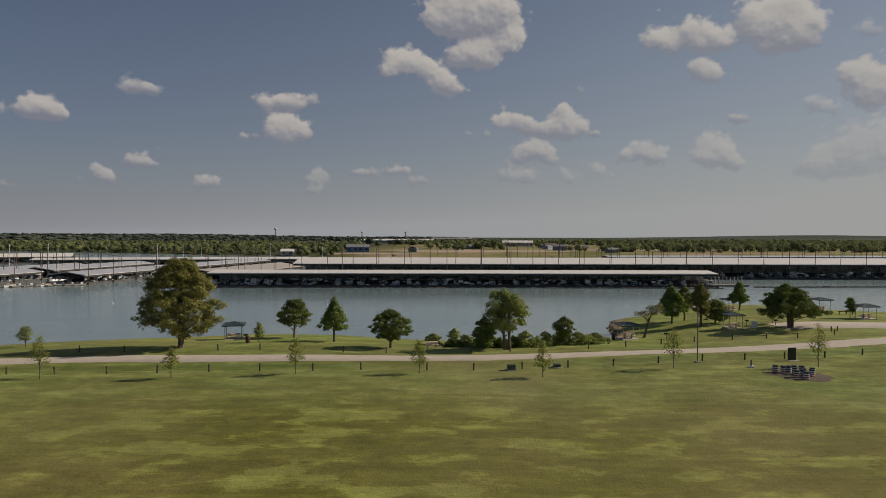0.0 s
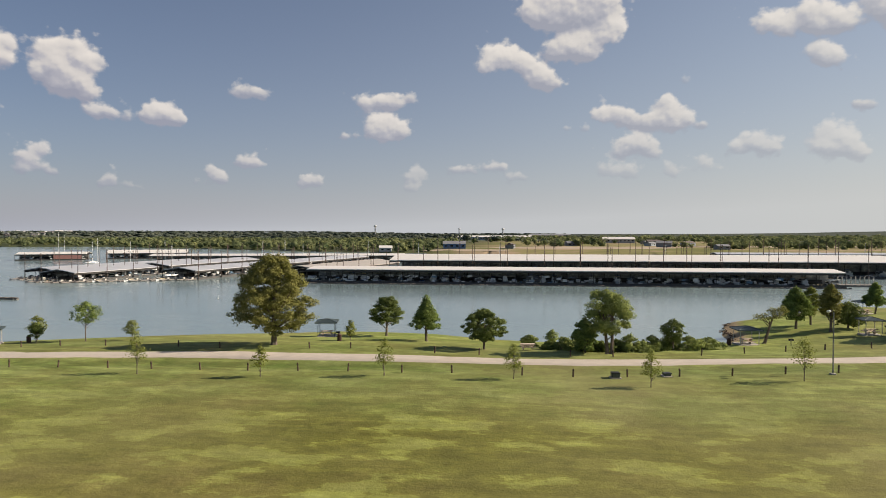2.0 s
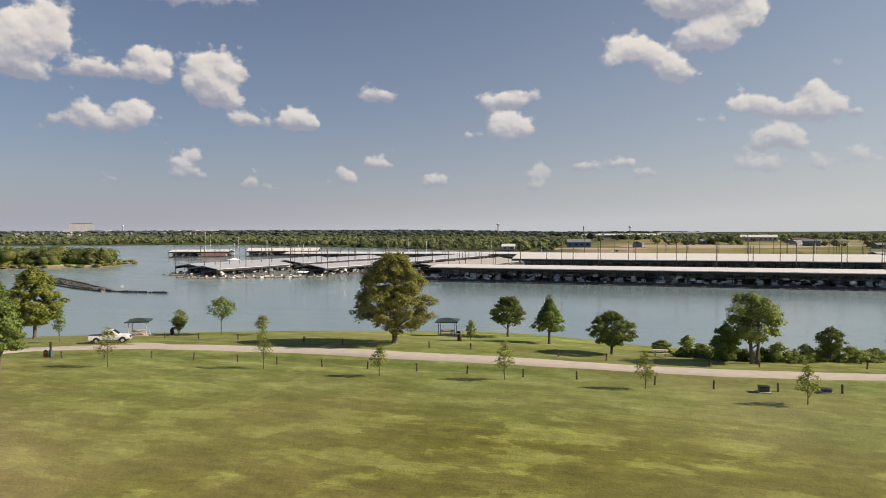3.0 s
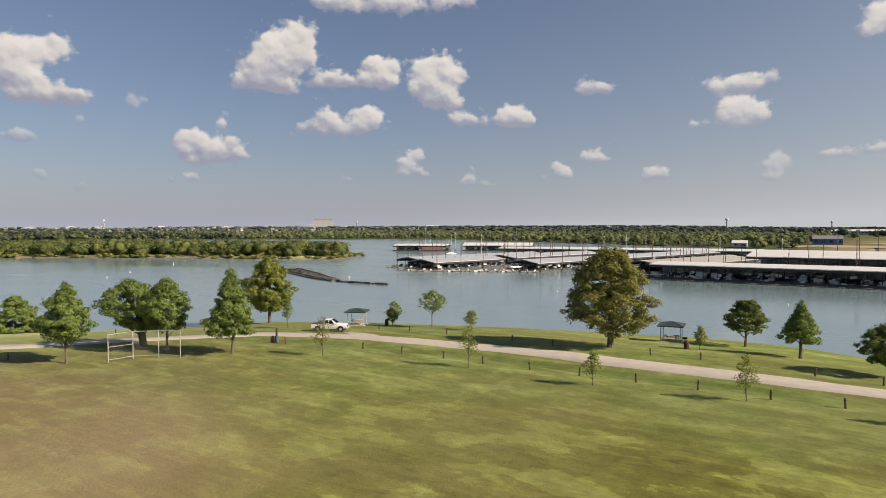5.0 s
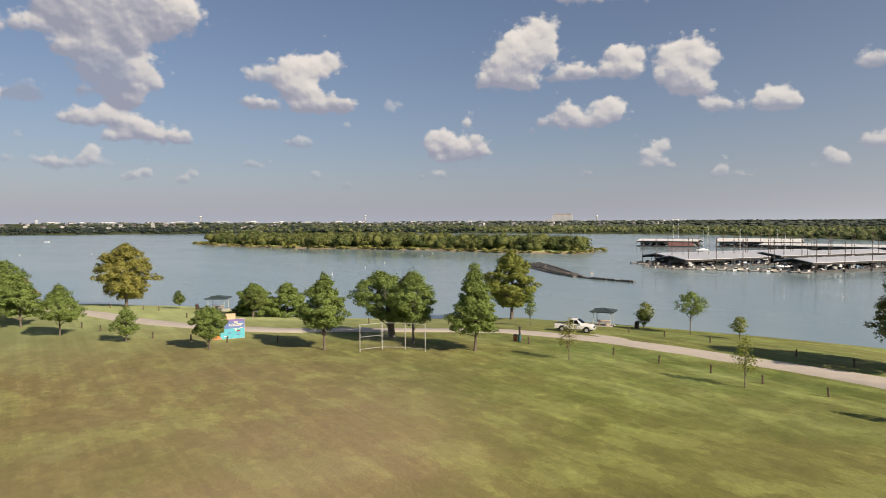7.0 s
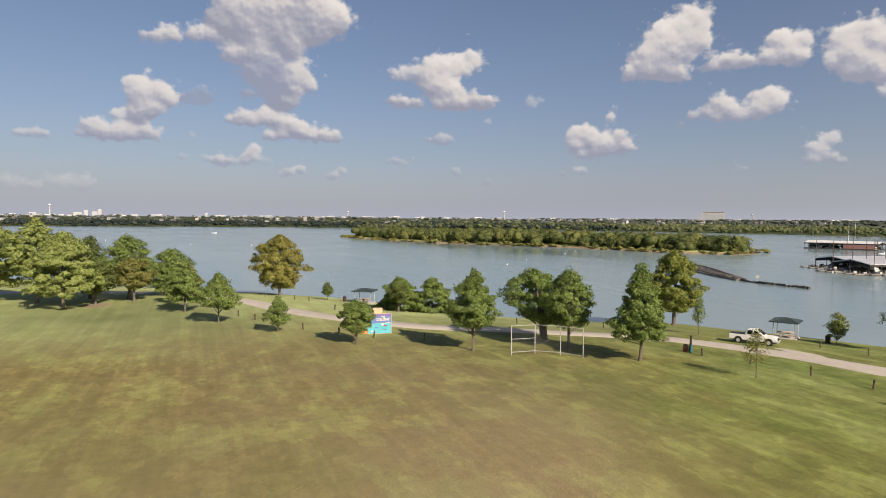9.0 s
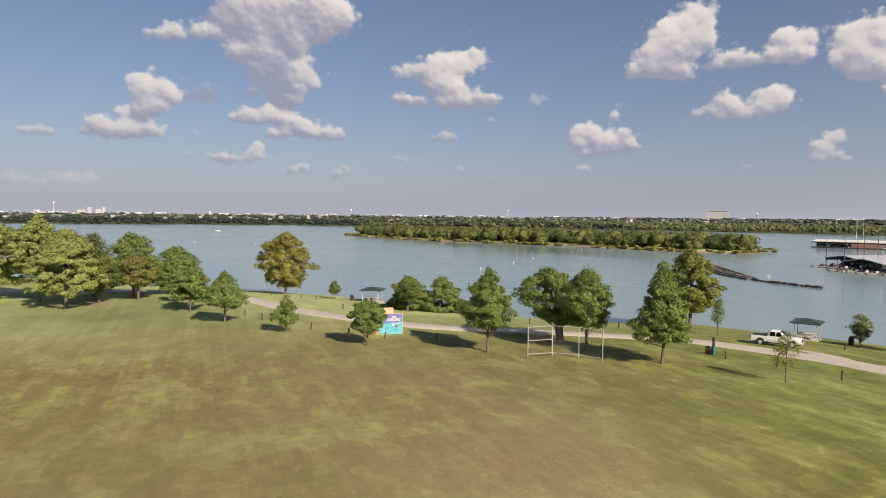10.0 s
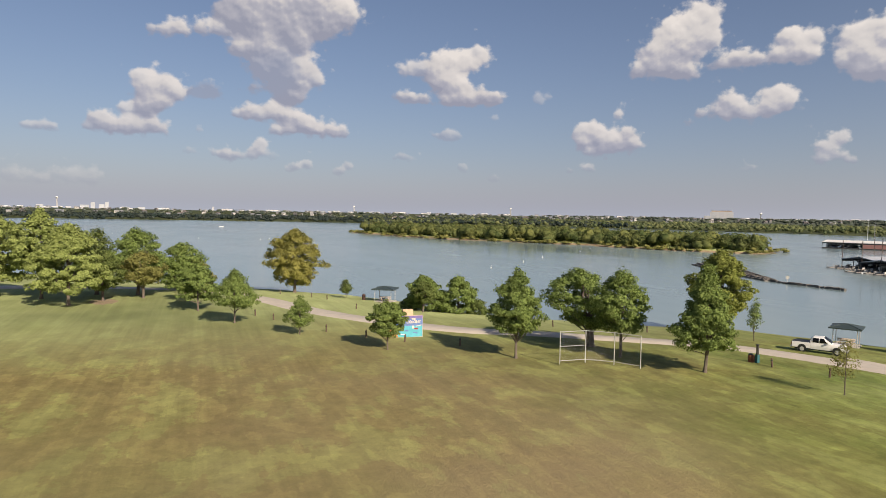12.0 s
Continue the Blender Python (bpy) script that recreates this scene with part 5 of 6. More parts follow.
# wire backstop of the ball field
stop = empty("backstop", pose(-74.8, 52.2, 0), "three-bay wire backstop of pale pipe on the ball field", "backstop")
BAYS = [Vector((-1.4, -3.2, 0)), Vector((-1.4, -0.4, 0)), Vector((0.3, 1.7, 0)), Vector((2.6, 3.0, 0))]
for p in BAYS:
    part("post", tube(bmesh.new(), (p.x, p.y, -0.2), (p.x, p.y, 2.95), 0.05, n=8), GALV, stop)
for a, b in zip(BAYS, BAYS[1:]):
    for z in (0.12, 1.5, 2.9):
        if z != 1.5 or a is BAYS[0]:
            part("rail", tube(bmesh.new(), a + Vector((0, 0, z)), b + Vector((0, 0, z)), 0.035, n=6), GALV, stop)
    bm = bmesh.new()
    for k in range(-14, 15):
        for s in (-1, 1):
            u0, u1 = k / 14, k / 14 + s
            lo, hi = max(0, min(u0, u1)), min(1, max(u0, u1))
            if hi > lo:
                p, q = (a.lerp(b, t) + Vector((0, 0, 0.12 + 2.78 * abs(t - u0))) for t in (lo, hi))
                tube(bm, p, q, 0.0012, n=3)
    part("wire_mesh", bm, GALV, stop, "diamond wire mesh")

# painted mural block
SEA, SKYB, SAND, PURPLE = plain("mural_turquoise", (0.10, 0.42, 0.50), 0.6, vary=0.2, scale=2), plain("mural_blue", (0.13, 0.20, 0.42), 0.6, vary=0.2, scale=2), plain("mural_orange", (0.55, 0.20, 0.06), 0.6, vary=0.25, scale=2), plain("mural_purple", (0.20, 0.15, 0.36), 0.6, vary=0.2, scale=2)
CREAM, TANW = plain("mural_cream", (0.75, 0.66, 0.46), 0.6, vary=0.1), plain("tan_block", (0.58, 0.42, 0.26), 0.85, vary=0.12)
mural = empty("mural_wall", pose(-92.6, 38.7, ground(-92.6, 38.7), rz=87), "small block wall with a painted lake mural and lettering", "mural")
mural.scale = (0.92, 1, 1)
part("wall", box(bmesh.new(), 4.3, 0.35, 2.55, 0, 0.2, 1.2, 0.02), TANW, mural)
part("raised_block", box(bmesh.new(), 1.3, 0.5, 0.75, 0.3, 0.5, 2.75, 0.02), TANW, mural, "tan block above the wall")
part("painted_water", box(bmesh.new(), 4.2, 0.02, 1.25, 0, 0.008, 0.66), SEA, mural)
part("painted_sky", box(bmesh.new(), 4.2, 0.02, 1.15, 0, 0.008, 1.87), SKYB, mural)
part("painted_band", box(bmesh.new(), 4.2, 0.02, 0.32, 0, 0.003, 2.28), PURPLE, mural)
bm = bmesh.new()
slab_pts = [(-2.1, -0.012, 0.05), (-0.95, -0.012, 0.05), (-1.35, -0.012, 0.75), (-2.1, -0.012, 1.05)]
vs = [bm.verts.new(p) for p in slab_pts] + [bm.verts.new((p[0], 0.01, p[2])) for p in slab_pts]
bm.faces.new(vs[:4])
for i in range(4):
    bm.faces.new((vs[i], vs[(i + 1) % 4], vs[4 + (i + 1) % 4], vs[4 + i]))
part("painted_sand", bm, SAND, mural)
for word, wx, wz, size, material in (("THE", 0.95, 1.98, 0.27, CREAM), ("COLONY", 0.95, 1.60, 0.43, CREAM)):
    curve = bpy.data.curves.new("lettering", "FONT")
    curve.body, curve.size, curve.align_x, curve.extrude, curve.offset = word, size, "CENTER", 0.012, 0.012
    glyph = new("lettering", curve)
    glyph.parent = mural
    glyph.matrix_basis = pose(wx, -0.02, wz, 90)
    curve.materials.append(material)
for k, (bx, bz, sx, sz, material) in enumerate(((1.3, 0.95, 0.5, 0.16, RED), (0.1, 0.75, 0.42, 0.14, SKYB), (1.2, 0.5, 0.6, 0.12, SKYB), (-0.4, 0.35, 0.5, 0.1, WHITE_P), (0.9, 1.15, 0.26, 0.3, CREAM), (1.6, 1.3, 0.7, 0.07, CREAM))):
    part("painted_boat", box(bmesh.new(), sx, 0.02, sz, bx, -0.006, bz, 0.004, pose(0, 0, 0, 0, 12 * math.sin(k), 0)), material, mural)


def build_pickup(x, y, turn):
    """A white crew-cab pickup: shaped body and bed, tapered cab, dark glass."""
    root = empty("pickup_truck", pose(x, y, ground(x, y) + 0.02, rz=turn), "white crew-cab pickup parked on the verge", "pickup truck")

    def loft(name, rings, material, parent=root, bevel=0.05, label=""):
        """A body through cross-sections: x, half width, low, high, top half width."""
        bm = bmesh.new()
        loops = []
        for px, hw, lo, hi, tw in rings:
            loops.append([bm.verts.new((px, s * w, z)) for s, w, z in ((-1, hw * 0.94, lo), (-1, hw, (lo + hi) / 2), (-1, tw, hi), (1, tw, hi), (1, hw, (lo + hi) / 2), (1, hw * 0.94, lo))])
        for a, b in zip(loops, loops[1:]):
            for i in range(6):
                j = (i + 1) % 6
                bm.faces.new((a[i], a[j], b[j], b[i]))
        bm.faces.new(loops[0])
        bm.faces.new(loops[-1][::-1])
        bmesh.ops.recalc_face_normals(bm, faces=bm.faces)
        bmesh.ops.bevel(bm, geom=list(bm.edges), offset=bevel, segments=2, affect="EDGES", clamp_overlap=True)
        return part(name, bm, material, parent, label)

    loft("hood", [(1.25, 0.97, 0.55, 1.22, 0.9), (2.6, 0.97, 0.5, 1.16, 0.86), (2.98, 0.92, 0.52, 1.02, 0.82)], WHITE_P)
    body = loft("cab", [(-0.95, 0.98, 0.45, 1.22, 0.94), (1.3, 0.98, 0.45, 1.22, 0.94)], WHITE_P)
    loft("roof", [(-1.0, 0.93, 1.18, 1.5, 0.82), (-0.7, 0.93, 1.18, 1.9, 0.72), (0.45, 0.93, 1.18, 1.93, 0.72), (1.35, 0.93, 1.16, 1.3, 0.84)], WHITE_P)
    for s in (-1, 1):
        for x0, x1 in ((-0.72, -0.05), (0.03, 0.72)):
            bm = bmesh.new()
            f = 1 if x1 > 0.5 else 0
            vs = [bm.verts.new((px, s * w, z)) for px, w, z in ((x0, 0.91, 1.28), (x1 + 0.14 * f, 0.91, 1.28), (x1 - 0.04 * f, 0.948, 1.54), (x1 - 0.24 * f, 0.80, 1.80), (x0 + 0.05, 0.80, 1.80), (x0 + 0.02, 0.948, 1.54))]
            for q in ((0, 1, 2, 5), (5, 2, 3, 4)):
                bm.faces.new([vs[i] for i in (q if s < 0 else q[::-1])])
            bmesh.ops.solidify(bm, geom=list(bm.faces), thickness=0.03)
            part("side_window", bm, GLASS, body, "dark tinted side window")
        part("mirror", box(bmesh.new(), 0.16, 0.26, 0.22, 1.0, s * 1.1, 1.32, 0.03), WHITE_P, root)
        part("headlight", box(bmesh.new(), 0.08, 0.34, 0.22, 2.97, s * 0.7, 0.92, 0.02), GALV, root)
        part("tail_light", box(bmesh.new(), 0.06, 0.16, 0.4, -3.02, s * 0.88, 0.98, 0.02), RED, root)
        part("bed_side", box(bmesh.new(), 2.05, 0.09, 0.68, -1.99, s * 0.93, 0.86, 0.03), WHITE_P, root)
        for wx in (1.95, -1.85):
            wheel = part("wheel", tube(bmesh.new(), (wx, s * 0.74, 0.4), (wx, s * 0.98, 0.4), 0.4, n=20), RUBBER, root, "black tyre")
            part("rim", tube(bmesh.new(), (wx, s * 0.96, 0.4), (wx, s * 1.0, 0.4), 0.26, 0.24, 14), GALV, wheel, "bright alloy rim")
            part("wheel_arch", tube(bmesh.new(), (wx, s * 0.7, 0.46), (wx, s * 0.985, 0.46), 0.5, n=20), BLACK, root)
    bm = bmesh.new()
    vs = [bm.verts.new(p) for p in ((1.37, -0.8, 1.34), (1.37, 0.8, 1.34), (0.5, 0.7, 1.935), (0.5, -0.7, 1.935))]
    bm.faces.new(vs)
    bmesh.ops.solidify(bm, geom=list(bm.faces), thickness=-0.03)
    part("windscreen", bm, GLASS, body, "dark raked windscreen")
    part("rear_window", box(bmesh.new(), 0.04, 1.3, 0.36, -0.99, 0, 1.5, 0.01, pose(0, 0, 0, 0, 18, 0)), GLASS, body)
    part("bed_floor", box(bmesh.new(), 2.05, 1.85, 0.12, -1.99, 0, 0.62), BLACK, root)
    part("tailgate", box(bmesh.new(), 0.09, 1.8, 0.62, -2.98, 0, 0.88, 0.02), WHITE_P, root)
    part("front_bumper", box(bmesh.new(), 0.18, 1.9, 0.26, 3.02, 0, 0.55, 0.05), GALV, root)
    part("rear_bumper", box(bmesh.new(), 0.18, 1.85, 0.2, -3.1, 0, 0.52, 0.04), GALV, root)
    part("grille", box(bmesh.new(), 0.05, 1.1, 0.32, 3.0, 0, 0.88, 0.01), BLACK, root)
    part("tonneau_cover", box(bmesh.new(), 2.0, 1.78, 0.05, -1.98, 0, 1.19, 0.01), BLACK, root, "black bed cover")
    part("underbody", box(bmesh.new(), 5.4, 1.5, 0.25, 0, 0, 0.45), BLACK, root)
    return root


truck = build_pickup(-74.9, 80.7, 34)
truck.scale = (0.88, 0.88, 0.92)


# ---- shoreline scrub and stones ----
def scrub(name, spots, leaves, label, count, leaf, seed):
    """Low bushes, each with its own rounded, gappy outline. Spots: x, y, height, width."""
    rng = np.random.default_rng(seed)
    for x, y, h, w in spots:
        build_tree(x, y, h, w, "dome", leaves, label, 0.02, count, leaf, 26, seed=int(rng.integers(1, 9999)), trunk=0.05, name=name, category="shrub", stems=2)


scrub("shrub", [(-1.5, 101.5, 1.8, 3.0), (3.2, 97.0, 1.9, 3.2), (5.9, 95.6, 2.0, 3.2), (12.0, 96.4, 2.4, 3.4), (15.2, 98.2, 2.2, 3.4), (20.5, 101.0, 1.9, 4.6), (23.8, 103.5, 1.7, 4.4), (13.6, 97.0, 1.5, 4.0), (22.2, 102.2, 1.5, 4.0)], "willow", "pale green bush in the shoreline scrub", 1500, 0.26, 91)
scrub("shrub", [(1.2, 97.6, 1.3, 2.4), (8.0, 95.2, 1.6, 2.8), (10.4, 97.2, 1.7, 2.8), (17.8, 101.4, 1.6, 4.0), (4.6, 98.8, 1.4, 3.4), (9.2, 96.0, 1.2, 3.6), (6.8, 97.0, 1.3, 3.6), (16.4, 99.6, 1.3, 4.0), (2.4, 98.6, 1.1, 3.2)], "dark", "dark green bush in the shoreline scrub", 1200, 0.26, 92)
scrub("shrub", [(-118.6, 58.6, 2.4, 4.4), (-121.5, 53.6, 2.2, 4.0), (-124.6, 49.0, 2.0, 3.6)], "dark", "dark undergrowth bush at the shore", 1400, 0.3, 93)


def build_stones(name, line, n, size, spread, label, seed):
    """Rubble along the bank: rough stones of many sizes, joined as one mass."""
    rng = np.random.default_rng(seed)
    path = spline(line, 0.5)
    verts, faces = [], []
    for k in range(n):
        x, y = path[rng.integers(len(path))]
        x, y = x + rng.normal() * spread, y + rng.normal() * spread
        z = max(ground(x, y), LAKE) + 0.05
        r = size * (0.4 + rng.random())
        base = len(verts)
        for i in range(8):
            d = np.array([(-1) ** (i & 1), (-1) ** (i >> 1 & 1), (-1) ** (i >> 2 & 1)]) * r * (0.35 + 0.4 * rng.random(3))
            verts.append((x + d[0], y + d[1], z + d[2] * 0.7))
        faces += [tuple(base + j for j in f) for f in ((0, 1, 3, 2), (4, 6, 7, 5), (0, 4, 5, 1), (2, 3, 7, 6), (0, 2, 6, 4), (1, 5, 7, 3))]
    return tagged(mesh_object(name, verts, faces, STONE), label, "stones", kind="stuff")


build_stones("bank_stones", [(36, 141), (33, 131), (32, 122), (29, 115.5)], 150, 0.16, 0.30, "dark broken stones along an eroded bank", 95)


# ---- boats and pilings ----
PILE = plain("rusty_steel_pile", (0.11, 0.075, 0.06), 0.8, vary=0.3, scale=2)
GEL = plain("white_gelcoat", (0.74, 0.74, 0.73), 0.25, vary=0.06)
NAVY = plain("dark_hull", (0.03, 0.035, 0.05), 0.3)
CANVAS = [plain("blue_canvas", (0.05, 0.12, 0.30), 0.9), plain("tan_canvas", (0.42, 0.34, 0.22), 0.9), plain("grey_canvas", (0.25, 0.26, 0.27), 0.9)]


def build_boat(kind, length):
    """A cruiser at its berth: lofted hull, deckhouse with dark glass, canvas; its bow along x."""
    beam = length * 0.16
    root = empty("motor_boat", Matrix(), ("white motor cruiser moored under a dock roof", "dark-hulled motor boat moored under a dock roof", "small runabout under a canvas cover at its berth", "small runabout under a tan canvas cover at its berth")[kind], "boat", "boats in the marina")
    bm = bmesh.new()
    loops = []
    for t, w, sheer in ((0, 0.85, 0.0), (0.3, 1.0, 0.03), (0.6, 0.95, 0.12), (0.85, 0.55, 0.3), (1.0, 0.04, 0.48)):
        x, top = (t - 0.5) * length, 0.105 * length + sheer * 0.1 * length
        loops.append([bm.verts.new(p) for p in ((x, -beam * w, top), (x - 0.03 * length * t, -beam * w * 0.75, 0.1), (x - 0.05 * length * t, 0, -0.25), (x - 0.03 * length * t, beam * w * 0.75, 0.1), (x, beam * w, top))])
    for a, b in zip(loops, loops[1:]):
        for i in range(4):
            bm.faces.new((a[i], b[i], b[i + 1], a[i + 1]))
        bm.faces.new((a[0], a[4], b[4], b[0]))
    bm.faces.new(loops[0])
    bmesh.ops.recalc_face_normals(bm, faces=bm.faces)
    part("hull", bm, (GEL, NAVY, GEL, GEL)[kind], root)
    h = 0.105 * length
    if kind < 2:
        house = part("deckhouse", box(bmesh.new(), length * 0.42, beam * 1.5, h * 1.15, -0.02 * length, 0, h * 1.6, 0.12), GEL, root)
        part("cabin_window", box(bmesh.new(), length * 0.36, beam * 1.53, h * 0.4, -0.01 * length, 0, h * 1.8, 0.03), GLASS, house, "dark cabin window band")
        part("flybridge", box(bmesh.new(), length * 0.24, beam * 1.3, h * 0.5, -0.08 * length, 0, h * 2.4, 0.08), GEL, root)
        part("bimini_top", box(bmesh.new(), length * 0.2, beam * 1.2, 0.08, -0.1 * length, 0, h * 3.3, 0.03), CANVAS[kind], root, "canvas bimini top")
        for s in (-1, 1):
            part("bimini_pole", tube(bmesh.new(), (-0.1 * length, s * beam * 0.55, h * 2.5), (-0.1 * length, s * beam * 0.55, h * 3.3), 0.03, n=5), GALV, root)
    else:
        bm = box(bmesh.new(), length * 0.6, beam * 1.6, h * 0.6, -0.1 * length, 0, h * 1.25, 0.2)
        part("canvas_cover", bm, CANVAS[kind - 2], root, "blue canvas cover" if kind == 2 else "tan canvas cover")
        part("windscreen", box(bmesh.new(), 0.05, beam * 1.4, h * 0.5, 0.2 * length, 0, h * 1.45, 0.02, pose(0, 0, 0, 0, -30, 0)), GLASS, root)
        part("outboard_motor", box(bmesh.new(), 0.4, 0.45, 0.9, -0.53 * length, 0, 0.7, 0.1), BLACK, root)
    return root


def build_sailboat(x, y, turn, mast):
    root = empty("sailing_boat", pose(x, y, LAKE, rz=turn), "white sailing boat with a tall bare mast", "sailing boat", "sailing boats in the marina")
    bm = bmesh.new()
    bmesh.ops.create_uvsphere(bm, u_segments=14, v_segments=8, radius=1, matrix=Matrix.Translation((0, 0, 0.6)) @ Matrix.Diagonal((4.2, 1.3, 0.8, 1)))
    part("hull", bm, GEL, root)
    part("mast", tube(bmesh.new(), (0.4, 0, 0.8), (0.4, 0, mast), 0.11, 0.08, 6), GEL, root)
    part("boom", tube(bmesh.new(), (0.4, 0, 2.2), (-3.4, 0, 2.2), 0.1, n=6), CANVAS[0], root, "boom with a furled sail")
    part("coachroof", box(bmesh.new(), 3.0, 1.5, 0.5, 0, 0, 1.45, 0.1), GEL, root)
    return root


boats = [build_boat(0, 11.0), build_boat(1, 10.0), build_boat(2, 7.0), build_boat(3, 6.5)]
used = set()


def moor(kind, x, y, turn):
    s = rng.uniform(0.72, 1.0)
    m = pose(x, y, LAKE + 0.05, rz=turn) @ Matrix.Diagonal((s, s, s, 1))
    if kind in used:
        copy_thing(boats[kind], m)
    else:
        used.add(kind)
        boats[kind].matrix_basis = m


rng = random.Random(11)
for k in range(42):  # front dock
    if rng.random() < 0.85:
        moor(rng.choice((0, 0, 1, 1, 2, 3)), -81 + k * 4.3, 241.5 + rng.uniform(-0.6, 0.6), 270 if rng.random() < 0.5 else 90)
for k in range(34):  # its lake-side berths
    if rng.random() < 0.8:
        moor(rng.choice((0, 1, 1, 2)), -81 + k * 5.3, 250.5 + rng.uniform(-0.6, 0.6), 90)
for k in range(44):  # tall dock behind
    if rng.random() < 0.8:
        moor(rng.choice((0, 0, 0, 1)), -58 + k * 6.2, 291 + rng.uniform(-1, 1), 270)
for x, y, turn, length in ((-176, 226, 82, 45), (-172, 280, 82, 74), (-139, 245, 80, 120), (-193, 238, 82, 90)):
    a = radians(turn)
    for k in range(int(length / 5)):
        for s in (-1, 1):
            if rng.random() < 0.8:
                u, v = 3 + k * 5, s * 4.2
                moor(rng.choice((0, 2, 3, 2, 3)), x + u * math.cos(a) - v * math.sin(a), y + u * math.sin(a) + v * math.cos(a), turn + 90 * s)
for x, y, turn, mast in ((-152, 262, 80, 13), (-196, 300, 70, 14), (-120, 330, 80, 13), (-235, 330, 60, 15), (-105, 268, 80, 15), (-260, 360, 60, 13), (-60, 330, 90, 13), (-20, 336, 90, 12), (-335, 427, 60, 19),
                         (-205, 345, 80, 14), (-160, 372, 80, 13), (-100, 385, 80, 14), (60, 338, 90, 12), (150, 340, 90, 13), (-325, 420, 50, 17)):
    build_sailboat(x, y, turn, mast)


def build_finger(m, first=[]):
    """A short finger pier with pale mooring posts and a white dock box."""
    if first:
        return copy_thing(first[0], m)
    root = empty("finger_pier", m, "short timber finger pier with pale mooring posts", "pier", "finger piers of the marina")
    part("deck", box(bmesh.new(), 6.0, 1.1, 0.35, -3.0, 0, 0.35), DECK, root)
    for px in (-5.8, -3.2, -0.6):
        part("mooring_post", tube(bmesh.new(), (px, 0.5, -0.5), (px, 0.5, 1.5), 0.10, 0.10, 7), DECK, root)
    part("dock_box", box(bmesh.new(), 1.2, 0.6, 0.6, -2.0, -0.2, 0.82, 0.05), POST_PALE, root, "pale dock box")
    first.append(root)
    return root


for x, y, turn, half in ((-176, 226, 82, 8), (-139, 245, 80, 8), (-193, 238, 82, 8), (-172, 280, 82, 9)):
    a = radians(turn)
    for k in range(-2, 3):
        v = k * half * 0.48
        build_finger(pose(x - v * math.sin(a), y + v * math.cos(a), LAKE, rz=turn))
        if rng.random() < 0.12:
            moor(rng.choice((2, 3, 3)), x - (v + 1.8) * math.sin(a) - 3.4 * math.cos(a), y + (v + 1.8) * math.cos(a) - 3.4 * math.sin(a), turn + 180)
for k in range(9):
    build_finger(pose(-166 + 3.2 * k, 229 + 1.6 * k, LAKE, rz=85))
    if k % 3 == 1:
        moor(rng.choice((2, 3)), -164.3 + 3.2 * k, 226 + 1.6 * k, 265)


pier = empty("end_pier", pose(98.5, 244, LAKE), "low concrete pier with pale posts at the dock's end", "pier")
part("deck", box(bmesh.new(), 13, 5, 0.9, 6.5, 0, 0.2, 0.05), DECK, pier)
for k in range(9):
    part("post", tube(bmesh.new(), (1.0 + 1.4 * k, 2.2, 0.5), (1.0 + 1.4 * k, 2.2, 3.2), 0.16, n=7), POST_PALE, pier, "pale timber post")


def build_pile(x, y, top):
    """A steel guide pile that a floating dock rides on, with its collar."""
    root = empty("guide_pile", pose(x, y, LAKE, 0.5 * math.sin(x), 0.5 * math.cos(y), 0), "rusty steel guide pile rising above the dock roofs", "pile", "guide piles of the marina")
    part("pipe", tube(bmesh.new(), (0, 0, -2), (0, 0, top), 0.13, 0.12, 7), PILE, root)
    part("collar", tube(bmesh.new(), (0, 0, 0.3), (0, 0, 0.7), 0.34, n=7), STEEL, root)


for k in range(14):
    build_pile(-80 + k * 13.3 + rng.uniform(-2, 2), 256.6, 13.0 + rng.uniform(-0.8, 0.8))
for k in range(26):
    build_pile(-60 + k * 10.9, 282.2, 13.6 + rng.uniform(-1.0, 1.0))
    build_pile(-57 + k * 10.9 + rng.uniform(-3, 3), 314.0, 15.0 + rng.uniform(-1.2, 1.2))
for k in range(56):
    build_pile(40 + k * 6.4 + rng.uniform(-3, 3), rng.choice((374, 395, 441, 462)), 11.5 + rng.uniform(-2.0, 2.0))
for x, y, turn, length, half in ((-176, 226, 82, 45, 8), (-172, 280, 82, 74, 9), (-139, 245, 80, 172, 8), (-193, 238, 82, 90, 8), (-97, 262, 78, 74, 12)):
    a = radians(turn)
    for k in range(int(length / 14) + 1):
        for s in (-1, 1):
            u, v = 1 + k * 14, s * (half + 0.5)
            build_pile(x + u * math.cos(a) - v * math.sin(a), y + u * math.sin(a) + v * math.cos(a), 11.5 + rng.uniform(-1.5, 1.5))


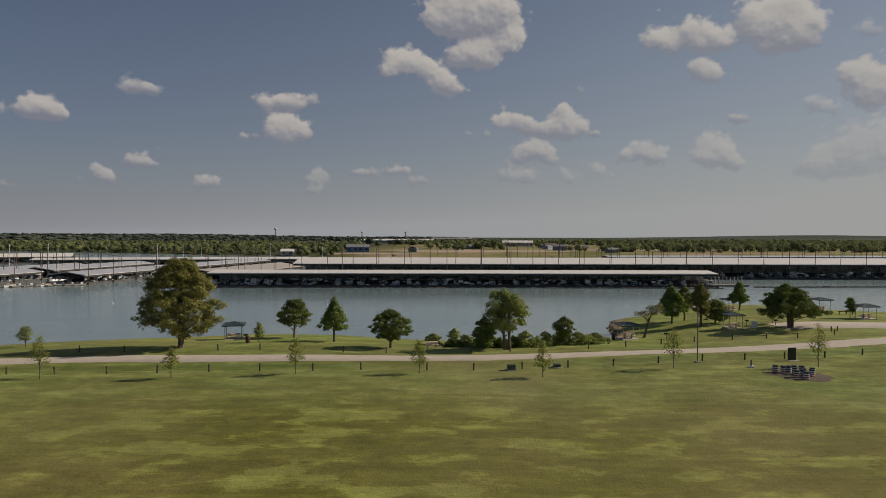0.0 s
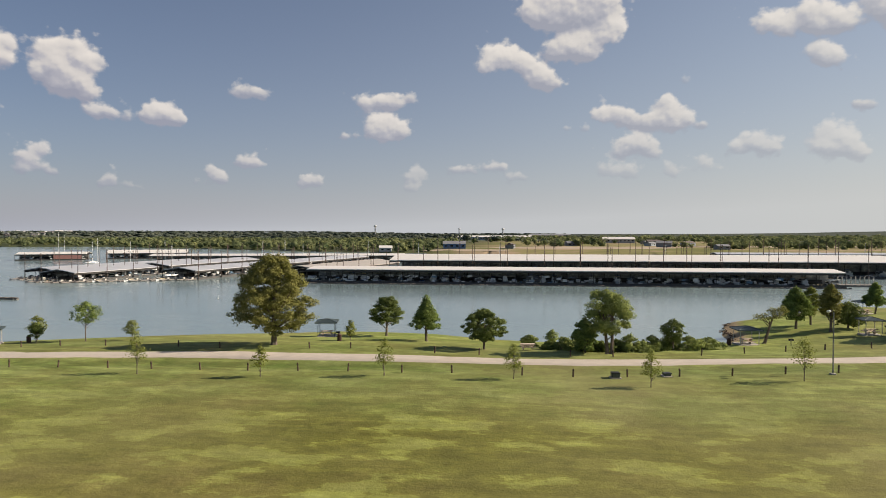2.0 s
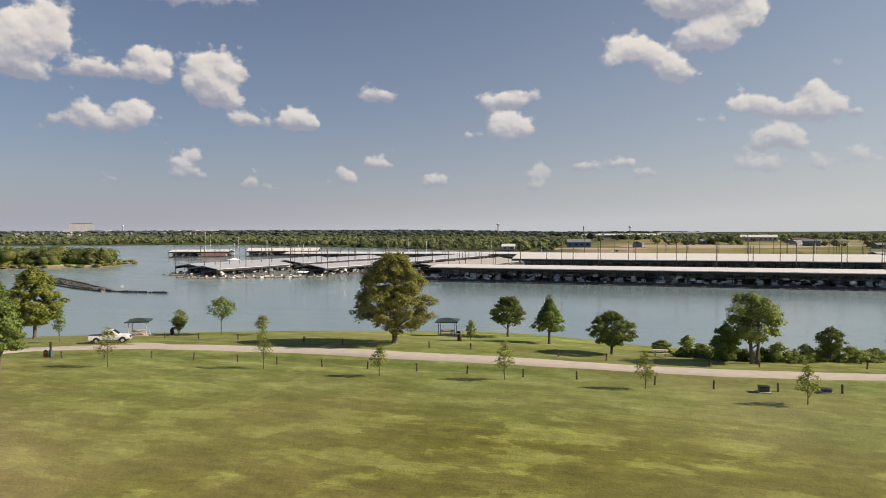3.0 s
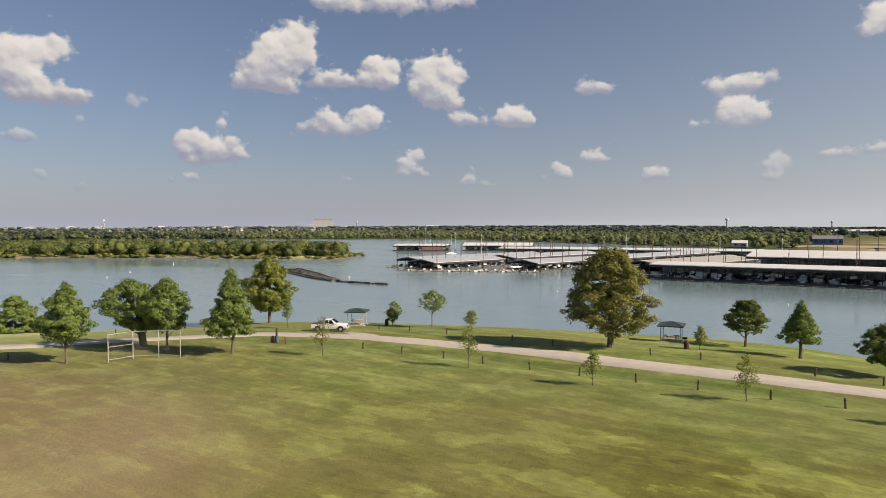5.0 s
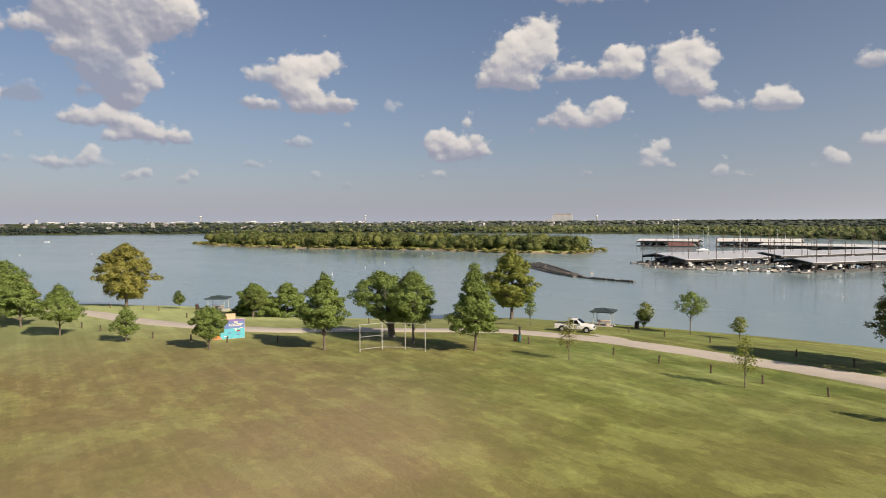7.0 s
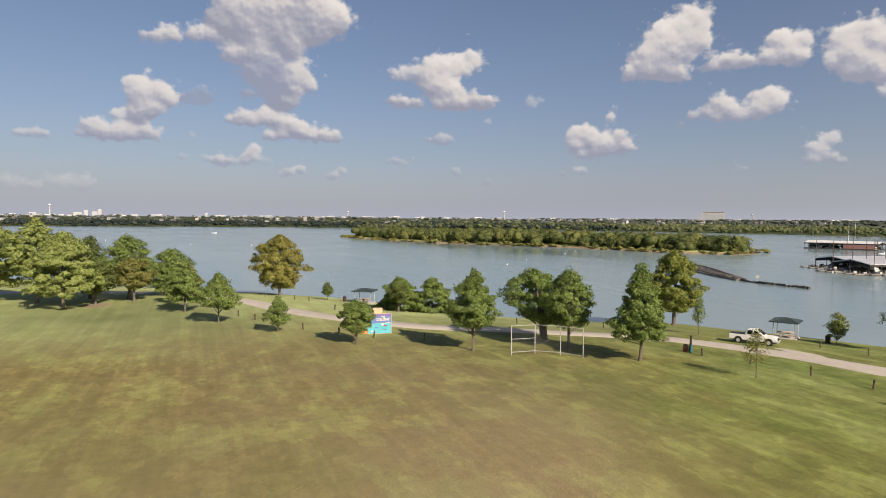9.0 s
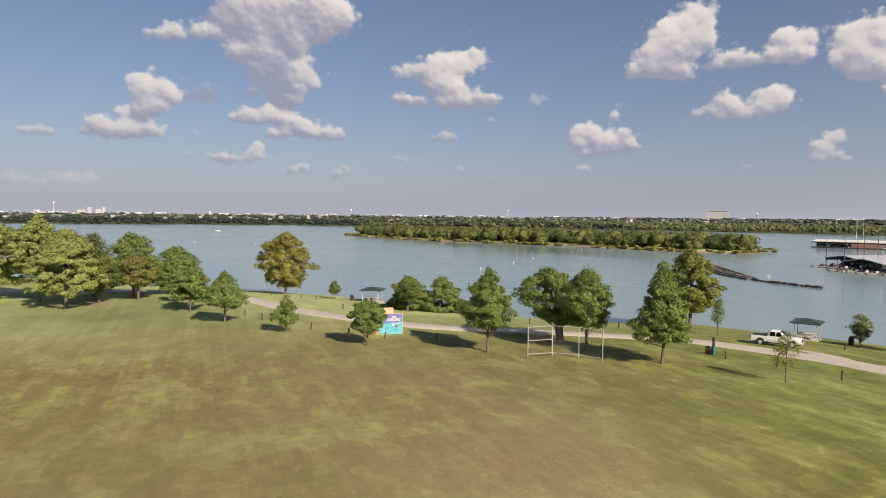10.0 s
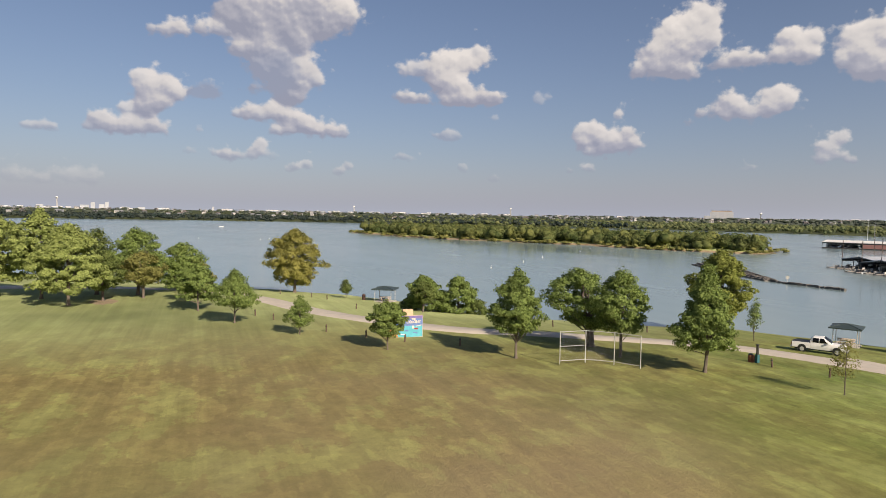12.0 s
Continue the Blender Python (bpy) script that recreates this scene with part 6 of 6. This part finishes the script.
def build_floats(name, line, label, size, seed):
    """A chain of dark floats riding on the water, joined as one mass."""
    path = spline(line, size * 0.8)
    r = random.Random(seed)
    verts, faces = [], []
    for (x, y), (x2, y2) in zip(path, path[1:]):
        a, b = math.atan2(y2 - y, x2 - x) + r.uniform(-0.2, 0.2), size * r.uniform(0.7, 1.1)
        base = len(verts)
        for dx, dy, z in ((-1, -1, -0.2), (1, -1, -0.2), (1, 1, -0.2), (-1, 1, -0.2), (-0.8, -0.7, 0.5), (0.8, -0.7, 0.5), (0.8, 0.7, 0.5), (-0.8, 0.7, 0.5)):
            verts.append((x + b * 0.62 * (dx * math.cos(a) - dy * 0.6 * math.sin(a)), y + b * 0.62 * (dx * math.sin(a) + dy * 0.6 * math.cos(a)), LAKE + z * size * r.uniform(0.35, 0.95)))
        faces += [tuple(base + j for j in f) for f in ((3, 2, 1, 0), (4, 5, 6, 7), (0, 1, 5, 4), (1, 2, 6, 5), (2, 3, 7, 6), (3, 0, 4, 7))]
    return tagged(mesh_object(name, verts, faces, FLOAT), label, "float line", kind="stuff")


FLOAT = plain("weathered_floats", (0.125, 0.110, 0.095), 0.9, vary=0.75, scale=0.4)
build_floats("float_line", [(-226, 198), (-205, 188), (-184, 177), (-162, 167), (-150, 166.5), (-141, 167)], "line of dark weathered breakwater floats on the lake", 1.5, 3)
for k in range(4):
    w = (-8.0, -3.5, 3.5, 8.5)[k]
    build_floats("float_line", [(-226 - 0.45 * w, 198 + w), (-205 - 0.35 * w, 188 + 0.85 * w), (-184 - 0.2 * w, 177 + 0.6 * w), (-165, 168 + 0.22 * w)], "row of dark weathered floats beside the breakwater line", (1.2, 1.5, 1.4, 1.1)[k], 7 + k)
build_floats("float_line", [(-82, 232.5), (0, 232.2), (98, 232.5)], "dark tyre floats along the front dock", 0.9, 5)
build_floats("float_line", [(112, 238), (160, 240), (215, 244)], "dark floats before the long dock", 1.0, 6)


disc = empty("marker_disc", pose(-163.0, 172.0, LAKE, rz=45), "white round marker disc on a pole among floats", "marker")
part("pole", tube(bmesh.new(), (0, 0, -0.5), (0, 0, 1.2), 0.06, n=7), GALV, disc)
part("plate", tube(bmesh.new(), (0, -0.04, 1.15), (0, 0.04, 1.15), 0.5, n=20), POST_PALE, disc, "white round plate")

# ---- beyond the lake ----
# the skyline white is greyed to imitate distance haze
BUILD = [plain("pale_render", (0.46, 0.44, 0.42), 0.8, vary=0.08), plain("tan_brick", (0.42, 0.33, 0.26), 0.85), plain("grey_cladding", (0.40, 0.41, 0.43), 0.7), plain("blue_cladding", (0.10, 0.18, 0.36), 0.6), plain("hazed_white_render", (0.44, 0.44, 0.45), 0.8, vary=0.06)]
# distance haze is mixed into these wall and glass colours
HAZED = [plain("hazed_render", (0.21, 0.22, 0.235), 0.85, vary=0.1), plain("hazed_brick", (0.14, 0.135, 0.135), 0.85), plain("hazed_glass_front", (0.33, 0.37, 0.42), 0.6, vary=0.1)]
ROOFS = [plain("brown_shingle", (0.16, 0.13, 0.115), 0.9), plain("grey_shingle", (0.24, 0.24, 0.25), 0.9), ROOF_W]


def build_house(x, y, turn, w, d, h, wall, roof, label, name="house"):
    """A distant house: walls, gable roof with eaves, a row of dark windows and a door."""
    root = empty(name, pose(x, y, ground(x, y) - 0.3, rz=turn), label, "building")
    part("wall", box(bmesh.new(), w, d, h, 0, 0, h / 2), wall, root)
    bm = bmesh.new()
    rise = min(3.0, d * 0.22)
    a = [bm.verts.new((s * (w / 2 + 0.4), q, z)) for s in (-1, 1) for q, z in ((-d / 2 - 0.4, h), (0, h + rise), (d / 2 + 0.4, h))]
    bm.faces.new(a[:3])
    bm.faces.new(a[3:][::-1])
    for i, j in ((0, 1), (1, 2), (2, 0)):
        bm.faces.new((a[i], a[3 + i], a[3 + j], a[j]))
    part("roof", bm, roof, root)
    n = max(2, int(w / 5))
    for k in range(n):
        part("window", box(bmesh.new(), w / n * 0.45, 0.12, h * 0.3, (k + 0.5) * w / n - w / 2, -d / 2 - 0.03, h * 0.6), GLASS, root)
    return root


def build_hotel():
    """A pale many-storeyed hotel: a tall block with three bays of dark windows, a penthouse and a low wing."""
    root = empty("hotel", pose(-2188, 2009, ground(-2188, 2009), rz=48), "pale many-storeyed hotel block beyond the woods", "building")
    root.scale = (0.95, 0.9, 0.85)
    block = part("main_block", box(bmesh.new(), 92, 24, 37, 8, 0, 18.5), BUILD[4], root)
    for px, w in ((-22, 20), (8, 18), (38, 20)):
        for row in range(7):
            part("window_band", box(bmesh.new(), w, 0.8, 2.4, px, -12.2, 5 + row * 4.6), BUILD[2], block, "band of dim windows")
    part("penthouse", box(bmesh.new(), 80, 20, 5, 8, 0, 39.5), BUILD[1], root, "tan penthouse storey")
    part("roof_slab", box(bmesh.new(), 86, 24, 1.0, 8, 0, 42.5), BUILD[4], root)
    wing = part("low_wing", box(bmesh.new(), 24, 26, 17, -50, 0, 8.5), BUILD[4], root)
    for row in range(3):
        part("window_band", box(bmesh.new(), 20, 0.8, 2.2, -50, -13.2, 4 + row * 4.6), BUILD[2], wing, "band of dim windows")
    return root


def build_tower(x, y, h, r, label):
    """A water tower: a slim column under a rounded tank."""
    root = empty("water_tower", pose(x, y, ground(x, y)), label, "water tower", "water towers")
    part("column", tube(bmesh.new(), (0, 0, 0), (0, 0, h - r), r * 0.45, r * 0.35, 12), BUILD[0], root)
    bm = bmesh.new()
    bmesh.ops.create_uvsphere(bm, u_segments=16, v_segments=10, radius=r, matrix=Matrix.Translation((0, 0, h - r * 0.4)) @ Matrix.Diagonal((1, 1, 0.62, 1)))
    part("tank", bm, WHITE_P, root)
    return root


build_hotel()
rng = random.Random(21)


def far_spot(bearing, dist):
    a = radians(bearing)
    return -10 - math.sin(a) * dist, 10 + math.cos(a) * dist


build_tower(*far_spot(13.95, 2300), 38, 5.5, "pale water tower above the far woods")
for b, d, h in ((6.8, 3300, 40), (3.0, 2700, 36), (77.5, 3300, 42), (64.15, 3500, 50), (99.9, 3300, 60), (44.5, 3600, 40)):
    build_tower(*far_spot(b, d), h * 0.8, 6, "distant white water tower on the skyline")
for k in range(170):
    b = rng.uniform(38, 104)
    d = rng.uniform(1500, 3000)
    x, y = far_spot(b, d)
    if far_off(np.array(x), np.array(y)) > 60:
        build_house(x, y, rng.uniform(0, 180), rng.uniform(7, 12), rng.uniform(6, 9), rng.uniform(5, 8), rng.choice((HAZED[0], HAZED[1], BUILD[0])), rng.choice(ROOFS[:2]), "distant pale house among dark trees")
for k in range(22):
    x, y = rng.uniform(-1500, -1150), rng.uniform(-500, 420)
    if 60 < far_off(np.array(x), np.array(y)) < 220:
        build_house(x, y, rng.uniform(0, 180), rng.uniform(7, 11), 8, rng.uniform(7, 9), rng.choice((HAZED[0], BUILD[0], BUILD[4])), rng.choice(ROOFS[:2]), "pale house showing between dark trees on the far bank")
for b, w, h in ((98.1, 34, 16), (97.55, 16, 27), (96.6, 14, 30), (96.95, 22, 20), (95.3, 30, 10), (94.2, 30, 9), (88.9, 10, 18), (84.6, 16, 9), (101.0, 26, 14), (92.5, 30, 9), (73.5, 50, 9), (69.0, 30, 8), (55.0, 40, 8)):
    x, y = far_spot(b, 3400)
    tower = empty("office_tower", pose(x, y, ground(x, y), rz=b), "pale office block on the hazy skyline", "building")
    part("block", box(bmesh.new(), w, 24, h, 0, 0, h / 2), BUILD[4], tower)
    for row in range(int(h / 5)):
        part("window_band", box(bmesh.new(), w * 0.9, 0.5, 1.2, 0, -12.2, 3 + row * 5), HAZED[2], tower)
for k in range(95):
    b = rng.uniform(34, 104)
    x, y = far_spot(b, rng.uniform(2900, 3700))
    build_house(x, y, b + rng.uniform(-25, 25), rng.uniform(10, 32), rng.uniform(10, 16), rng.uniform(3, 7), rng.choice((BUILD[4], BUILD[0], HAZED[2])), rng.choice((ROOFS[2], ROOFS[1])), "pale hall on the built-up skyline", "hall")
# sheds and houses behind the marina
build_house(-84, 655, 8, 22, 13, 5, BUILD[3], ROOFS[1], "blue metal shed beyond the marina", "shed")
build_house(110, 980, -5, 44, 24, 6, BUILD[0], ROOFS[2], "long white-roofed hall beyond the fields", "shed")
build_house(-138, 590, 10, 11, 10, 3.6, BUILD[0], ROOFS[2], "white-roofed harbour house behind the docks", "house")
build_house(-90, 1350, 0, 150, 40, 6, BUILD[2], ROOFS[2], "long pale warehouse on the horizon", "shed")
build_house(20, 1500, 0, 90, 40, 8, BUILD[1], ROOFS[1], "long brown hall on the horizon", "shed")
for k in range(16):
    x, y = rng.uniform(-60, 480), rng.uniform(640, 1000)
    build_house(x, y, rng.uniform(0, 180), rng.uniform(9, 18), rng.uniform(7, 10), rng.uniform(3, 5), rng.choice(HAZED), rng.choice(ROOFS[:2]), "small house in haze-dulled colours beyond the fields")


def hedges(x, y):
    """Loose trees over the open fields, closing into woods away to the east."""
    n = np.sin(x * 0.03 + 1.7 * np.sin(y * 0.011)) + np.cos(y * 0.023 + x * 0.013) + 0.7 * np.sin(x * 0.11 + y * 0.05)
    return n > 1.25 - 2.6 * np.clip((x / y - 0.22) / 0.12, 0, 1)


build_woods("field_trees", [(x, y, h, w * 1.3) for x, y, h, w in scatter(2100, -90, 900, 650, 1100, hedges, 9.5, 71)], "shore", "loose green trees and hedges on the fields behind the marina", 80, 1.5, 72, 1)
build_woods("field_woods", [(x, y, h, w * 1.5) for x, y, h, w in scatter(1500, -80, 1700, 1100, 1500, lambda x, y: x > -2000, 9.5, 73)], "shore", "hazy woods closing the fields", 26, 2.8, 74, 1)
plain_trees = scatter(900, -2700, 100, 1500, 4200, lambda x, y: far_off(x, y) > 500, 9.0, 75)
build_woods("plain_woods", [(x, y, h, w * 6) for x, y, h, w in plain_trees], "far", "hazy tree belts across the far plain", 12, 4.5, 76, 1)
DRYSOIL = plain("pale_dry_soil", (0.40, 0.31, 0.22), 0.95, vary=0.2, scale=0.02)
for x, y, rx, ry in ((40, 700, 120, 60), (250, 760, 150, 40), (-60, 610, 50, 25)):
    blot("soil_field", x, y, rx, ry, DRYSOIL, "pale bare ground behind the marina", 0.25, x)


def build_buoy(x, y):
    root = empty("buoy", pose(x, y, LAKE, rz=x), "white marker buoy on the lake", "buoy", "buoys on the lake")
    part("float", tube(bmesh.new(), (0, 0, -0.2), (0, 0, 0.25), 0.19, 0.17, 10), WHITE_P, root)
    part("spar", tube(bmesh.new(), (0, 0, 0.25), (0, 0, 0.8), 0.06, 0.05, 8), WHITE_P, root)


for x, y in ((-243, 130), (-267, 151), (-309, 195), (-333, 216), (-88, 177), (-31, 177), (-539, -41), (-456, 16), (-437, 51), (-454, 58), (-219, 106)):
    build_buoy(x, y)
runabout = copy_thing(boats[2], pose(-767, 38, LAKE + 0.05, rz=110))
tagged(runabout, "small white boat under way on the open lake", "boat")
